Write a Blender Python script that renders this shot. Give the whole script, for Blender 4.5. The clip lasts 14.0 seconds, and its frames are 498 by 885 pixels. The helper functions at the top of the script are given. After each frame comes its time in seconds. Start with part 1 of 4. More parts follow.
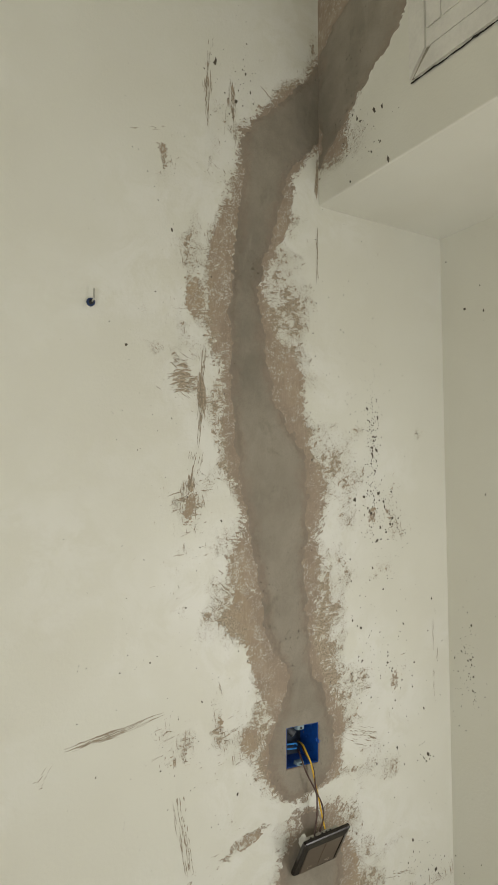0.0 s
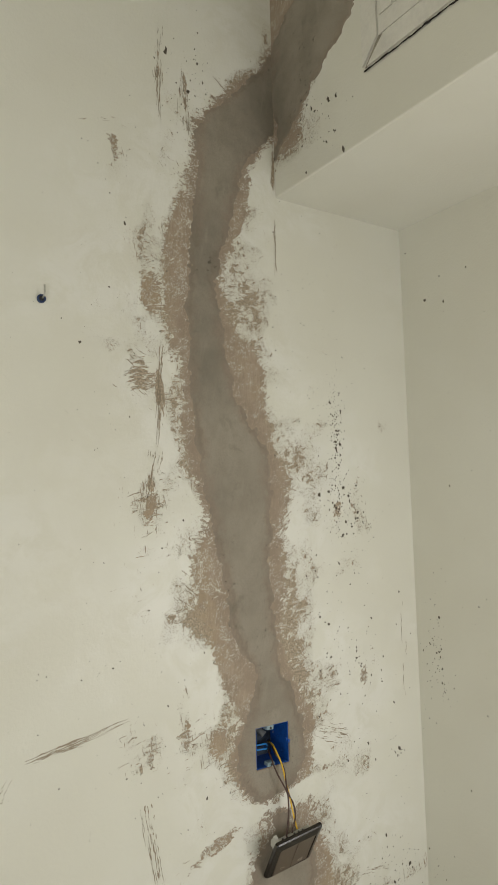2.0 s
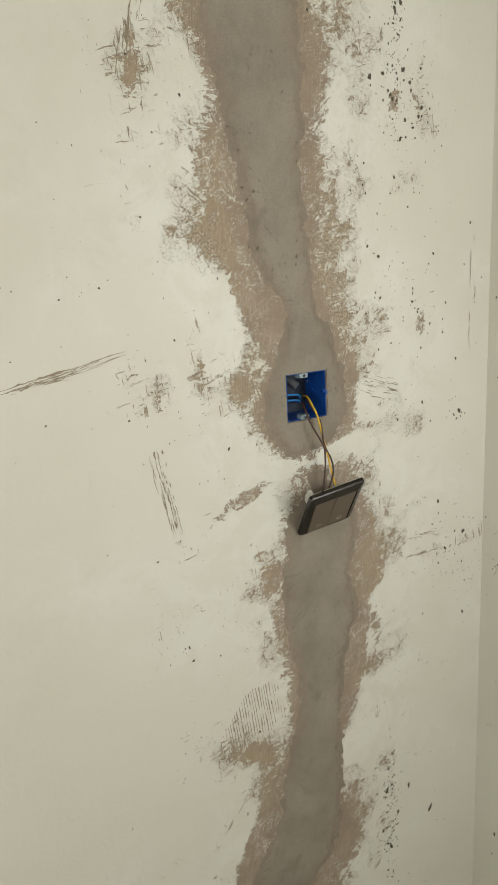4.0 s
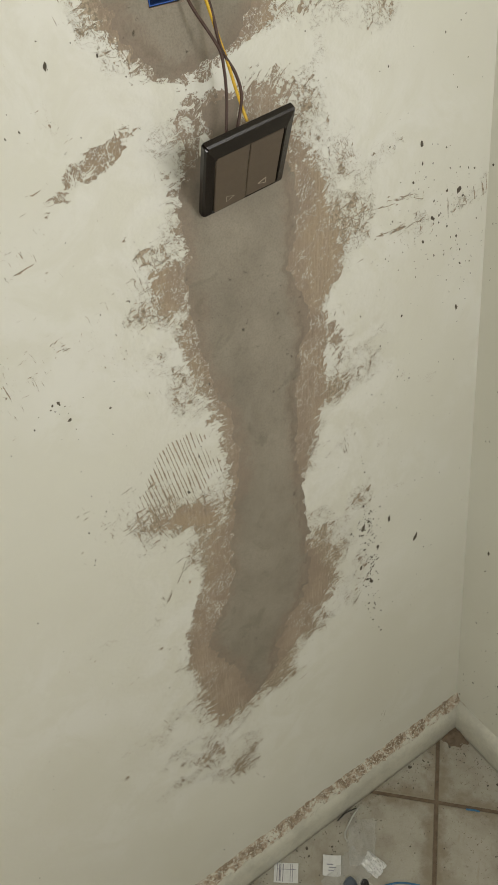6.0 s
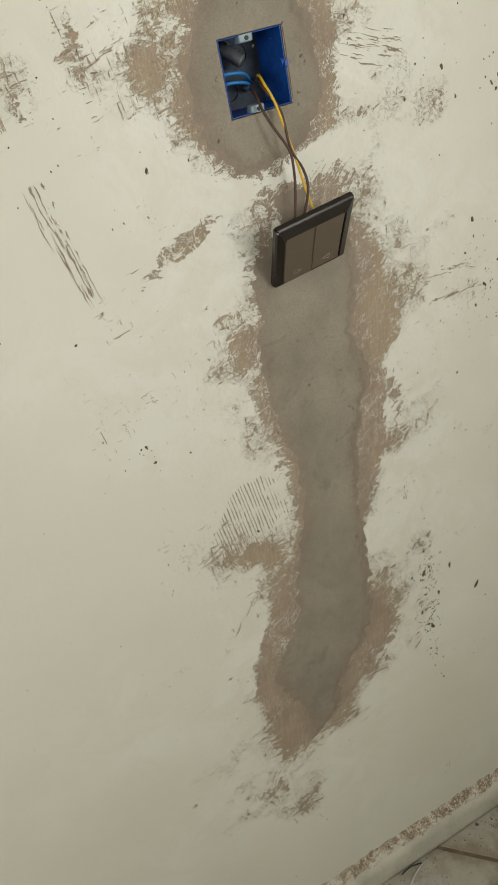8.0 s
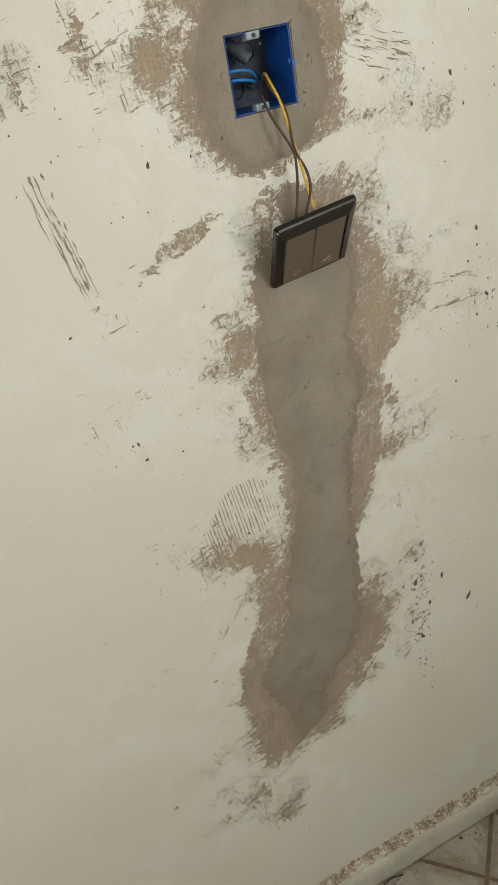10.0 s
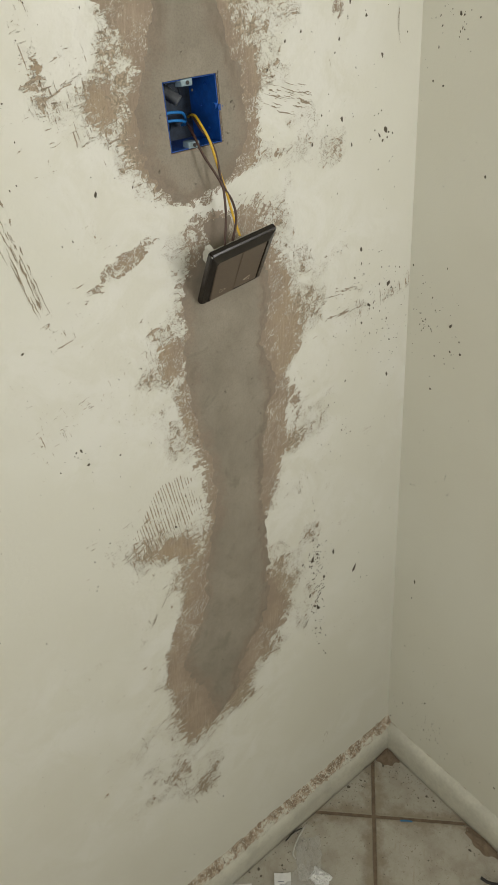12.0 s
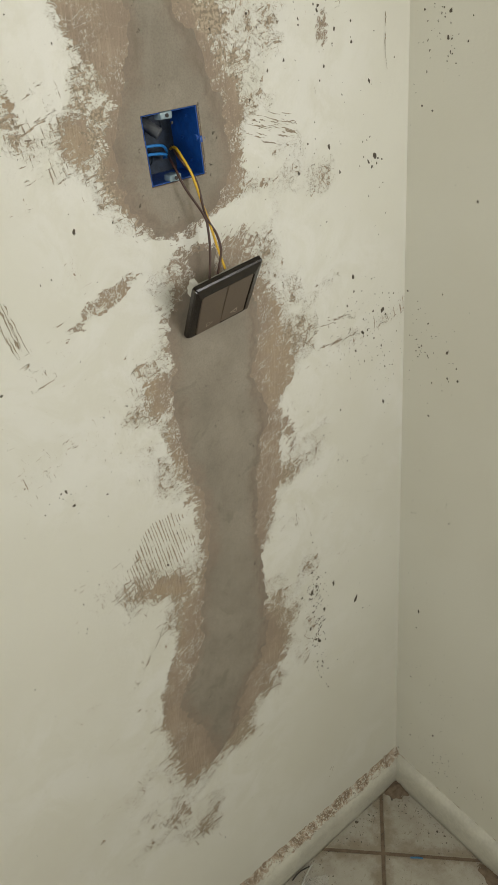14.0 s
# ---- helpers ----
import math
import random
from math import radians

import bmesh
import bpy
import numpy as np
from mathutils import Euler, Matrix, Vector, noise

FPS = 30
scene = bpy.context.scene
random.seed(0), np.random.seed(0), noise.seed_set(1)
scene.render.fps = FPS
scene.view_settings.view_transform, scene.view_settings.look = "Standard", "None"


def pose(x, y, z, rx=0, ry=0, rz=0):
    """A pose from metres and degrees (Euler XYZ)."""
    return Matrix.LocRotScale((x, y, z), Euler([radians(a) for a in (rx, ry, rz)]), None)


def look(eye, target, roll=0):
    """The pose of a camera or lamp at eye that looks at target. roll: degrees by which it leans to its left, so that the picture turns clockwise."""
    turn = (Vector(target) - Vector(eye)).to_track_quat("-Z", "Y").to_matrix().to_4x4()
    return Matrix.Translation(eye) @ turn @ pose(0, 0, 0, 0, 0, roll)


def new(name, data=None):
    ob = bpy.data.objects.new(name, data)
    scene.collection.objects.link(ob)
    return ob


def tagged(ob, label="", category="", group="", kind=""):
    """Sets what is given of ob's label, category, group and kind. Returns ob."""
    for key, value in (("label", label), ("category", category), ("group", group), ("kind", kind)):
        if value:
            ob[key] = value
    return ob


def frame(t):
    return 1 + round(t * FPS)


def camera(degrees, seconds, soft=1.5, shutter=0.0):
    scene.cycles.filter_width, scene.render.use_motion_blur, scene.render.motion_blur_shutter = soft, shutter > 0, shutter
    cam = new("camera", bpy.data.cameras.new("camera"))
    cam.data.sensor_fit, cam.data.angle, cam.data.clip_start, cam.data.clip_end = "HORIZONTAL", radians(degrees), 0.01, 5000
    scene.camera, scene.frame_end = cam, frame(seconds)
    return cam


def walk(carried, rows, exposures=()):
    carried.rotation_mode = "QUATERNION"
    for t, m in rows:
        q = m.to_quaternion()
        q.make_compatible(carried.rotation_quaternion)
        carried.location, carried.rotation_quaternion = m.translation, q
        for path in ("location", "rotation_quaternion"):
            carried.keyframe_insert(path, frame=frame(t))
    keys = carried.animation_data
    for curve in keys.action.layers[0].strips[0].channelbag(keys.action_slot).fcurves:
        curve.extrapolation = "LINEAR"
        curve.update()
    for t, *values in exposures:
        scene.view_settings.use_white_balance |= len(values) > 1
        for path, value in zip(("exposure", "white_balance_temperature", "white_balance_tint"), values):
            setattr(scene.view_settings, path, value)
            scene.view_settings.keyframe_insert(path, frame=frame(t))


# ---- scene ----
cam = camera(39.6, 14.0, 0.8)
PATH = [
    (0, (-1.013, -0.96, 1.814), (0.004, 0.753, 1.991), 0.2),
    (0.5, (-0.994, -0.944, 1.817), (0.046, 0.758, 1.961), -0.6),
    (1, (-0.989, -0.945, 1.82), (0.049, 0.757, 1.974), -1.5),
    (1.5, (-0.988, -0.953, 1.825), (0.073, 0.733, 2.003), -1.7),
    (2, (-0.99, -0.95, 1.813), (0.1, 0.718, 1.984), -1.5),
    (2.2, (-0.987, -0.945, 1.812), (0.098, 0.729, 1.958), -1.5),
    (4.3, (-0.755, -0.68, 1.521), (0.062, 0.975, 0.751), -4.5),
    (4.5, (-0.685, -0.594, 1.464), (0.072, 1.001, 0.524), -6),
    (4.7, (-0.6516, -0.5464, 1.424), (0.061, 1.0464, 0.448), -7.6),
    (5, (-0.611, -0.505, 1.395), (0.084, 1.035, 0.324), -9),
    (5.3, (-0.6064, -0.504, 1.389), (0.1404, 0.968, 0.2606), -9.2),
    (5.5, (-0.616, -0.505, 1.396), (0.171, 0.959, 0.284), -8.4),
    (5.8, (-0.6186, -0.527, 1.4116), (0.102, 0.926, 0.2424), -8.74),
    (6, (-0.62, -0.563, 1.442), (0.048, 0.872, 0.219), -10.9),
    (6.2, (-0.636, -0.6006, 1.4726), (0.055, 0.821, 0.246), -11.64),
    (6.5, (-0.643, -0.624, 1.492), (0.075, 0.809, 0.297), -11.1),
    (7, (-0.644, -0.634, 1.495), (0.055, 0.813, 0.305), -12.2),
    (7.5, (-0.639, -0.624, 1.494), (-0.042, 0.903, 0.349), -14.3),
    (7.7, (-0.646, -0.629, 1.479), (-0.073, 0.956, 0.403), -14.2),
    (9.8, (-0.634, -0.632, 1.475), (-0.091, 0.991, 0.441), -11.4),
    (10, (-0.636, -0.63, 1.471), (-0.083, 0.979, 0.42), -11.3),
    (10.5, (-0.643, -0.624, 1.464), (-0.057, 0.933, 0.353), -9.6),
    (10.7, (-0.646, -0.624, 1.467), (0.04, 0.874, 0.335), -7.5),
    (10.8, (-0.6404, -0.6224, 1.4696), (0.069, 0.8744, 0.348), -6.86),
    (11, (-0.651, -0.63, 1.463), (0.107, 0.772, 0.255), -5.2),
    (11.3, (-0.678, -0.651, 1.49), (0.162, 0.741, 0.326), -5.9),
    (11.5, (-0.7, -0.634, 1.501), (0.099, 0.758, 0.308), -8.4),
    (11.7, (-0.731, -0.6294, 1.526), (0.1242, 0.7686, 0.3804), -6.5),
    (12, (-0.754, -0.638, 1.532), (0.191, 0.725, 0.415), -5.7),
    (12.5, (-0.772, -0.627, 1.54), (0.159, 0.77, 0.453), -5.6),
    (13, (-0.772, -0.625, 1.545), (0.161, 0.79, 0.482), -6.4),
    (13.5, (-0.742, -0.627, 1.538), (0.215, 0.755, 0.454), -6.2),
    (14, (-0.718, -0.624, 1.536), (0.229, 0.77, 0.459), -7),
]
walk(cam, [(t, look(eye, target, roll)) for t, eye, target, roll in PATH], [(0, 0.04), (2.2, 0.06), (4.5, 0.22), (12.0, 0.22), (14, 0.20)])

# ---- world and light ----
world = bpy.data.worlds.new("world")
scene.world = world
world.use_nodes = True
world.node_tree.nodes["Background"].inputs[0].default_value = (0.9, 0.95, 1.0, 1)
world.node_tree.nodes["Background"].inputs[1].default_value = 0.02


LIGHT = (1.0, 0.99, 0.985)
# unseen key light, placed after the switch's shadow and the wall's brightness
key_data = bpy.data.lights.new("key_light", "POINT")
key_data.energy, key_data.color, key_data.shadow_soft_size = 9.0, LIGHT, 0.14
tagged(new("key_light", key_data), "bare work lamp that lights the wall", "lamp", kind="structure").location = (-0.12, -0.88, 1.52)
# added fill with no fixture, evens out beam, side wall and soffit
far = bpy.data.lights.new("fill_light", "POINT")
far.energy, far.color, far.shadow_soft_size = 21.0, LIGHT, 0.30
tagged(new("fill_light", far), "second bare lamp deeper in the room", "lamp", kind="structure").location = (-1.62, -1.20, 1.60)

# ---- materials ----


class Graph:
    """Short calls for a node material."""

    def __init__(self, name):
        self.mat = bpy.data.materials.new(name)
        self.mat.use_nodes = True
        self.tree = self.mat.node_tree
        self.bsdf = self.tree.nodes["Principled BSDF"]
        self.pos = self.tree.nodes.new("ShaderNodeNewGeometry").outputs["Position"]

    def node(self, kind):
        return self.tree.nodes.new(kind)

    def put(self, socket, value):
        if hasattr(value, "is_output"):
            self.tree.links.new(value, socket)
        elif hasattr(socket.default_value, "__len__") and len(socket.default_value) == 4 and len(value) == 3:
            socket.default_value = (*value, 1)
        else:
            socket.default_value = value

    def math(self, op, a, b=0.0, c=0.0):
        n = self.node("ShaderNodeMath")
        n.operation = op
        for s, v in zip(n.inputs, (a, b, c)):
            self.put(s, v)
        return n.outputs[0]

    def step(self, v, lo, hi, a=0.0, b=1.0):
        n = self.node("ShaderNodeMapRange")
        n.interpolation_type = "SMOOTHSTEP"
        for s, x in zip(n.inputs, (v, lo, hi, a, b)):
            self.put(s, x)
        return n.outputs[0]

    def attr(self, name):
        n = self.node("ShaderNodeAttribute")
        n.attribute_name = name
        return n.outputs["Fac"]

    def mapped(self, scale, turn=(0, 0, 0), source=None):
        n = self.node("ShaderNodeMapping")
        n.vector_type = "TEXTURE"
        self.put(n.inputs[0], source or self.pos)
        n.inputs["Rotation"].default_value = [radians(a) for a in turn]
        n.inputs["Scale"].default_value = scale
        return n.outputs[0]

    def noise(self, scale, detail=4.0, rough=0.6, vec=None, warp=0.0):
        n = self.node("ShaderNodeTexNoise")
        self.put(n.inputs["Vector"], vec or self.pos)
        n.inputs["Scale"].default_value, n.inputs["Detail"].default_value = scale, detail
        n.inputs["Roughness"].default_value, n.inputs["Distortion"].default_value = rough, warp
        return n.outputs["Fac"]

    def mix(self, f, a, b):
        n = self.node("ShaderNodeMix")
        n.data_type = "RGBA"
        for s, v in zip((n.inputs[0], n.inputs[6], n.inputs[7]), (f, a, b)):
            self.put(s, v)
        return n.outputs[2]

    def finish(self, colour, rough, height=None, depth=0.001, metal=0.0, gloss=0.5):
        self.put(self.bsdf.inputs["Base Color"], colour)
        self.put(self.bsdf.inputs["Roughness"], rough)
        self.put(self.bsdf.inputs["Metallic"], metal)
        self.put(self.bsdf.inputs["Specular IOR Level"], gloss)
        if height is not None:
            b = self.node("ShaderNodeBump")
            b.inputs["Strength"].default_value, b.inputs["Distance"].default_value = 1.0, depth
            self.put(b.inputs["Height"], height)
            self.tree.links.new(b.outputs[0], self.bsdf.inputs["Normal"])
        return self.mat


PAINT, PAINT_OLD = (0.700, 0.692, 0.612), (0.655, 0.640, 0.552)
BARE, BARE_PALE, DIRT = (0.300, 0.238, 0.182), (0.470, 0.388, 0.290), (0.16, 0.13, 0.095)
SCRATCHED, SAND = (0.270, 0.225, 0.165), (0.375, 0.295, 0.205)
BARE_ROSE, FILLER = (0.372, 0.297, 0.228), (0.77, 0.765, 0.72)


def wall_paint(name="wall_paint", torn=True):
    """Cream paint; with torn, scraped to bare plaster where the mesh's own fields say so."""
    g = Graph(name)
    large, fine = g.noise(2.2, 3), g.noise(420, 3)
    colour = g.mix(g.step(large, 0.3, 0.7), PAINT, PAINT_OLD)
    rolled = g.noise(160, 4, 0.55)
    height = g.math("MULTIPLY", rolled, 0.3)
    if torn:
        white = g.math("MULTIPLY", g.attr("smeared"), g.step(g.noise(14, 6, 0.7, warp=0.6), 0.38, 0.58))
        colour = g.mix(white, colour, FILLER)
        crumbs, grit = g.noise(330, 4, 0.6), g.noise(900, 2, 0.6)
        # the paint's torn edge: lobes, teeth along the trowel's way, crumbs
        lobes = g.noise(52, 8, 0.70, warp=0.7)
        teeth = g.mix(g.attr("side"), g.noise(1.0, 5, 0.64, g.mapped((0.024, 0.024, 0.0050), (0, 8, 0)), warp=0.6),
                      g.noise(1.0, 5, 0.64, g.mapped((0.022, 0.022, 0.0052), (0, -38, 0)), warp=0.6))
        field = g.attr("bare")
        for wave_in, reach in ((lobes, 0.080), (teeth, 0.060), (crumbs, 0.016)):
            field = g.math("ADD", field, g.math("MULTIPLY", g.math("SUBTRACT", wave_in, 0.5), g.math("MULTIPLY", g.attr("ragged"), reach)))
        torn_off = g.step(field, -0.0003, 0.0003)
        # paint left behind: islands by the edge, and thin threads further in
        isles = g.noise(1.0, 7, 0.70, g.mapped((0.015, 0.015, 0.0095), (0, -30, 0)), warp=0.8)
        isles = g.math("SUBTRACT", isles, g.step(g.attr("bare"), -0.008, 0.022, 0.50, 0.70))
        isles = g.step(isles, 0.0, 0.008)
        patchy = g.step(g.noise(46, 5, 0.7), 0.42, 0.52)
        threads = 0.0
        for size, turn, wide in (((0.020, 0.020, 0.0075), -34, 0.013), ((0.0075, 0.0075, 0.024), 12, 0.012), ((0.013, 0.013, 0.013), 60, 0.010)):
            line = g.math("ABSOLUTE", g.math("SUBTRACT", g.noise(1.0, 3, 0.55, g.mapped(size, (0, turn, 0)), warp=0.9), 0.5))
            threads = g.math("MAXIMUM", threads, g.step(line, wide * 0.8, wide * 1.3, 1.0, 0.0))
        bits = g.step(g.noise(260, 3, 0.6), 0.63, 0.66)
        threads = g.math("MULTIPLY", g.math("MAXIMUM", g.math("MULTIPLY", threads, g.step(crumbs, 0.43, 0.50)), bits), g.math("MULTIPLY", patchy, g.attr("threads")))
        left_on = g.math("MAXIMUM", isles, threads)
        torn_off = g.math("MULTIPLY", torn_off, g.math("SUBTRACT", 1.0, left_on))
        # scratches along and across the trowel's way, chips and hair cracks in the sound paint
        across = g.noise(1.0, 6, 0.68, g.mapped((0.020, 0.020, 0.0044), (0, -12, 0)), warp=0.8)
        upright = g.noise(1.0, 6, 0.68, g.mapped((0.0040, 0.03, 0.022), (0, -8, 0)), warp=0.7)
        flakes = g.noise(1.0, 7, 0.72, g.mapped((0.0125, 0.0125, 0.0095), (0, -32, 0)), warp=0.6)
        ha = g.math("SUBTRACT", across, g.math("MULTIPLY_ADD", g.attr("across"), -0.36, 0.835))
        hu = g.math("SUBTRACT", upright, g.math("MULTIPLY_ADD", g.attr("upright"), -0.36, 0.835))
        hf = g.math("SUBTRACT", flakes, g.math("MULTIPLY_ADD", g.attr("flaked"), -0.34, 0.845))
        scratch = g.step(g.math("MAXIMUM", g.math("MAXIMUM", ha, hu), hf), 0.0, 0.008)
        for size, turn in (((0.014, 0.014, 0.008), 20), ((0.007, 0.007, 0.019), -28)):
            curls = g.noise(1.0, 4, 0.6, g.mapped(size, (0, turn, 0)), warp=1.1)
            curls = g.math("SUBTRACT", g.math("MULTIPLY_ADD", g.attr("flaked"), 0.040, -0.022), g.math("ABSOLUTE", g.math("SUBTRACT", curls, 0.5)))
            scratch = g.math("MAXIMUM", scratch, g.math("MULTIPLY", g.step(curls, 0.0, 0.003), g.step(crumbs, 0.44, 0.48)))
        # comb marks of a notched trowel
        wave = g.node("ShaderNodeTexWave")
        wave.wave_type, wave.bands_direction = "BANDS", "X"
        g.put(wave.inputs["Vector"], g.mapped((0.0044, 0.05, 0.05), (0, -6, 0)))
        wave.inputs["Scale"].default_value, wave.inputs["Distortion"].default_value = 0.314, 4.6
        wave.inputs["Detail"].default_value, wave.inputs["Detail Scale"].default_value = 3.0, 1.6
        broken = g.noise(70, 6, 0.72, warp=0.5)
        comb = g.math("ADD", g.math("MULTIPLY", wave.outputs["Fac"], 0.90), g.math("MULTIPLY", broken, 1.5))
        comb = g.step(g.math("ADD", comb, g.attr("comb")), 2.22, 2.30)
        worn = g.math("MAXIMUM", g.math("MAXIMUM", torn_off, scratch), comb)
        # bare plaster: reddish brown, sandy where the old coat shows, streaked along the trowel's way
        plaster = g.mix(g.step(g.noise(24, 5, 0.65), 0.36, 0.64), BARE, BARE_ROSE)
        plaster = g.mix(g.math("MULTIPLY", g.attr("sandy"), g.step(g.noise(55, 5, 0.7), 0.36, 0.54)), plaster, SAND)
        drawn = g.noise(1.0, 5, 0.65, g.mapped((0.0030, 0.0030, 0.040), (0, 6, 0)), warp=0.3)
        plaster = g.mix(g.step(drawn, 0.50, 0.62, 0.0, 0.38), plaster, BARE_PALE)
        plaster = g.mix(g.step(grit, 0.60, 0.70, 0.0, 0.7), plaster, DIRT)
        plaster = g.mix(g.math("MULTIPLY", g.attr("filled"), g.step(g.noise(60, 5, 0.7), 0.30, 0.55, 0.55, 1.0)), plaster, BARE)
        thin = g.mix(g.step(crumbs, 0.42, 0.58), SCRATCHED, BARE_PALE)
        plaster = g.mix(torn_off, thin, plaster)
        colour = g.mix(worn, colour, plaster)
        height = g.math("SUBTRACT", height, g.math("MULTIPLY", worn, 0.9))
        height = g.math("ADD", height, g.math("MULTIPLY", g.math("MULTIPLY", worn, g.math("ADD", crumbs, drawn)), 0.7))
        rough = g.math("MULTIPLY_ADD", worn, 0.40, 0.45)
    else:
        spots = g.step(g.noise(70, 3, 0.7), 0.735, 0.76)
        colour = g.mix(spots, colour, DIRT)
        rough = 0.45
    height = g.math("ADD", height, g.math("MULTIPLY", fine, 0.08))
    return g.finish(colour, rough, height, 0.0014, gloss=0.35)


def mortar(name, wet=0.0):
    g = Graph(name)
    core = g.step(g.math("ADD", g.attr("depth"), g.math("MULTIPLY_ADD", g.noise(30, 5, 0.65), 0.045, -0.0225)), 0.002, 0.024)
    big, mid, grain = g.noise(9, 5, 0.6, warp=0.3), g.noise(48, 6, 0.65), g.noise(600, 3, 0.7)
    c = g.mix(g.step(big, 0.35, 0.65), (0.268 - wet, 0.237 - wet, 0.189 - wet), (0.325 - wet, 0.289 - wet, 0.233 - wet))
    rim = g.step(g.math("ABSOLUTE", g.math("SUBTRACT", g.math("ADD", g.attr("depth"), g.math("MULTIPLY_ADD", mid, 0.02, -0.01)), 0.007)), 0.001, 0.005, 1.0, 0.0)
    c = g.mix(core, (0.286 - wet, 0.234 - wet, 0.184 - wet), c)
    c = g.mix(g.step(mid, 0.50, 0.72), c, (0.300 - wet, 0.268 - wet, 0.215 - wet))
    c = g.mix(g.step(grain, 0.30, 0.62, 0.35, 0.0), c, (0.17, 0.145, 0.115))
    stains = g.step(g.noise(21, 7, 0.72, warp=0.6), 0.55, 0.68, 0.0, 0.5)
    c = g.mix(stains, c, (0.185 - wet, 0.168 - wet, 0.130 - wet))
    pits = g.step(g.math("ADD", g.noise(105, 6, 0.80), g.math("MULTIPLY_ADD", g.noise(6, 3), 0.30, -0.15)), 0.640, 0.69)
    c = g.mix(g.math("MULTIPLY", pits, 0.75), c, (0.11, 0.093, 0.072))
    c = g.mix(g.math("MULTIPLY", g.attr("damp"), 0.50), c, (0.150, 0.134, 0.104))
    c = g.mix(g.math("MULTIPLY", rim, g.step(big, 0.42, 0.62, 0.0, 0.30)), c, (0.170, 0.142, 0.106))
    swept = g.noise(1.0, 5, 0.6, g.mapped((0.02, 0.02, 0.11), (0, 10, 0)))
    c = g.mix(g.step(swept, 0.55, 0.72, 0.0, 0.35), c, (0.33, 0.298, 0.242))
    h = g.math("ADD", g.math("MULTIPLY", mid, 0.8), g.math("MULTIPLY", grain, 0.25))
    h = g.math("SUBTRACT", h, g.math("MULTIPLY", pits, 0.8))
    return g.finish(c, 0.88, h, 0.0012, gloss=0.25)


def plain(name, colour, rough=0.5, vary=0.12, scale=60, metal=0.0, bump=0.0004, gloss=0.5, clear=0.0):
    """A plain surface with soft wear at two scales."""
    g = Graph(name)
    worn = g.math("ADD", g.math("MULTIPLY", g.noise(scale, 5), 0.7), g.math("MULTIPLY", g.noise(scale * 9, 3), 0.3))
    dark = [v * (1 - vary * 2) for v in colour]
    c = g.mix(g.step(worn, 0.35, 0.65), dark, colour)
    m = g.finish(c, rough, worn, bump, metal, gloss)
    if clear:
        g.bsdf.inputs["Alpha"].default_value = 1 - clear
    return m


def tile_glaze():
    g = Graph("tile_glaze")
    info = g.node("ShaderNodeObjectInfo").outputs["Random"]
    c = g.mix(info, (0.38, 0.36, 0.30), (0.43, 0.405, 0.34))
    cloud = g.step(g.noise(11, 6, 0.65), 0.38, 0.66, 0.0, 0.85)
    c = g.mix(cloud, c, (0.30, 0.265, 0.205))
    drag = g.step(g.noise(1.0, 5, 0.7, g.mapped((0.09, 0.012, 0.1), (0, 0, 40))), 0.58, 0.70, 0.0, 0.5)
    c = g.mix(drag, c, (0.33, 0.28, 0.21))
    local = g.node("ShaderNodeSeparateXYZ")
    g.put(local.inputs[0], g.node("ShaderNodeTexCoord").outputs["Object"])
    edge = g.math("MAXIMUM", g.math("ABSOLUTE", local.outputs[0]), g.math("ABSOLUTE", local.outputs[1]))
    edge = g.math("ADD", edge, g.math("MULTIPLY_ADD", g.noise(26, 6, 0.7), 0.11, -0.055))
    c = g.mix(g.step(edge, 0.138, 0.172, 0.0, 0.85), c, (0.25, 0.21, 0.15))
    near = g.step(g.noise(4.0, 4), 0.40, 0.62)
    crumbs = g.math("MULTIPLY", g.step(g.noise(120, 6, 0.8), 0.575, 0.63), g.math("MULTIPLY_ADD", near, 0.65, 0.35))
    c = g.mix(crumbs, c, (0.21, 0.17, 0.12))
    rough = g.math("MULTIPLY_ADD", g.math("MAXIMUM", cloud, crumbs), 0.35, 0.38)
    return g.finish(c, rough, g.math("ADD", g.math("MULTIPLY", crumbs, 0.6), g.noise(300, 3)), 0.0006, gloss=0.4)


def ledge_crust():
    """Crumbled paint and mortar along the top of the skirting."""
    g = Graph("ledge_crust")
    b = g.noise(190, 5, 0.7)
    high = g.node("ShaderNodeSeparateXYZ")
    g.put(high.inputs[0], g.pos)
    a = g.math("ADD", g.noise(42, 6, 0.7, warp=0.5), g.step(high.outputs[2], 0.078, 0.094, -0.05, 0.045))
    c = g.mix(g.step(a, 0.43, 0.50), PAINT_OLD, (0.46, 0.37, 0.28))
    c = g.mix(g.step(a, 0.52, 0.58, 0.0, 0.9), c, (0.25, 0.188, 0.130))
    c = g.mix(g.step(b, 0.57, 0.62, 0.0, 0.8), c, DIRT)
    c = g.mix(g.step(g.noise(260, 4, 0.7, warp=0.5), 0.54, 0.58, 0.0, 0.9), c, PAINT_OLD)
    return g.finish(c, 0.85, g.math("ADD", g.math("MULTIPLY", a, 2.0), b), 0.0018, gloss=0.2)


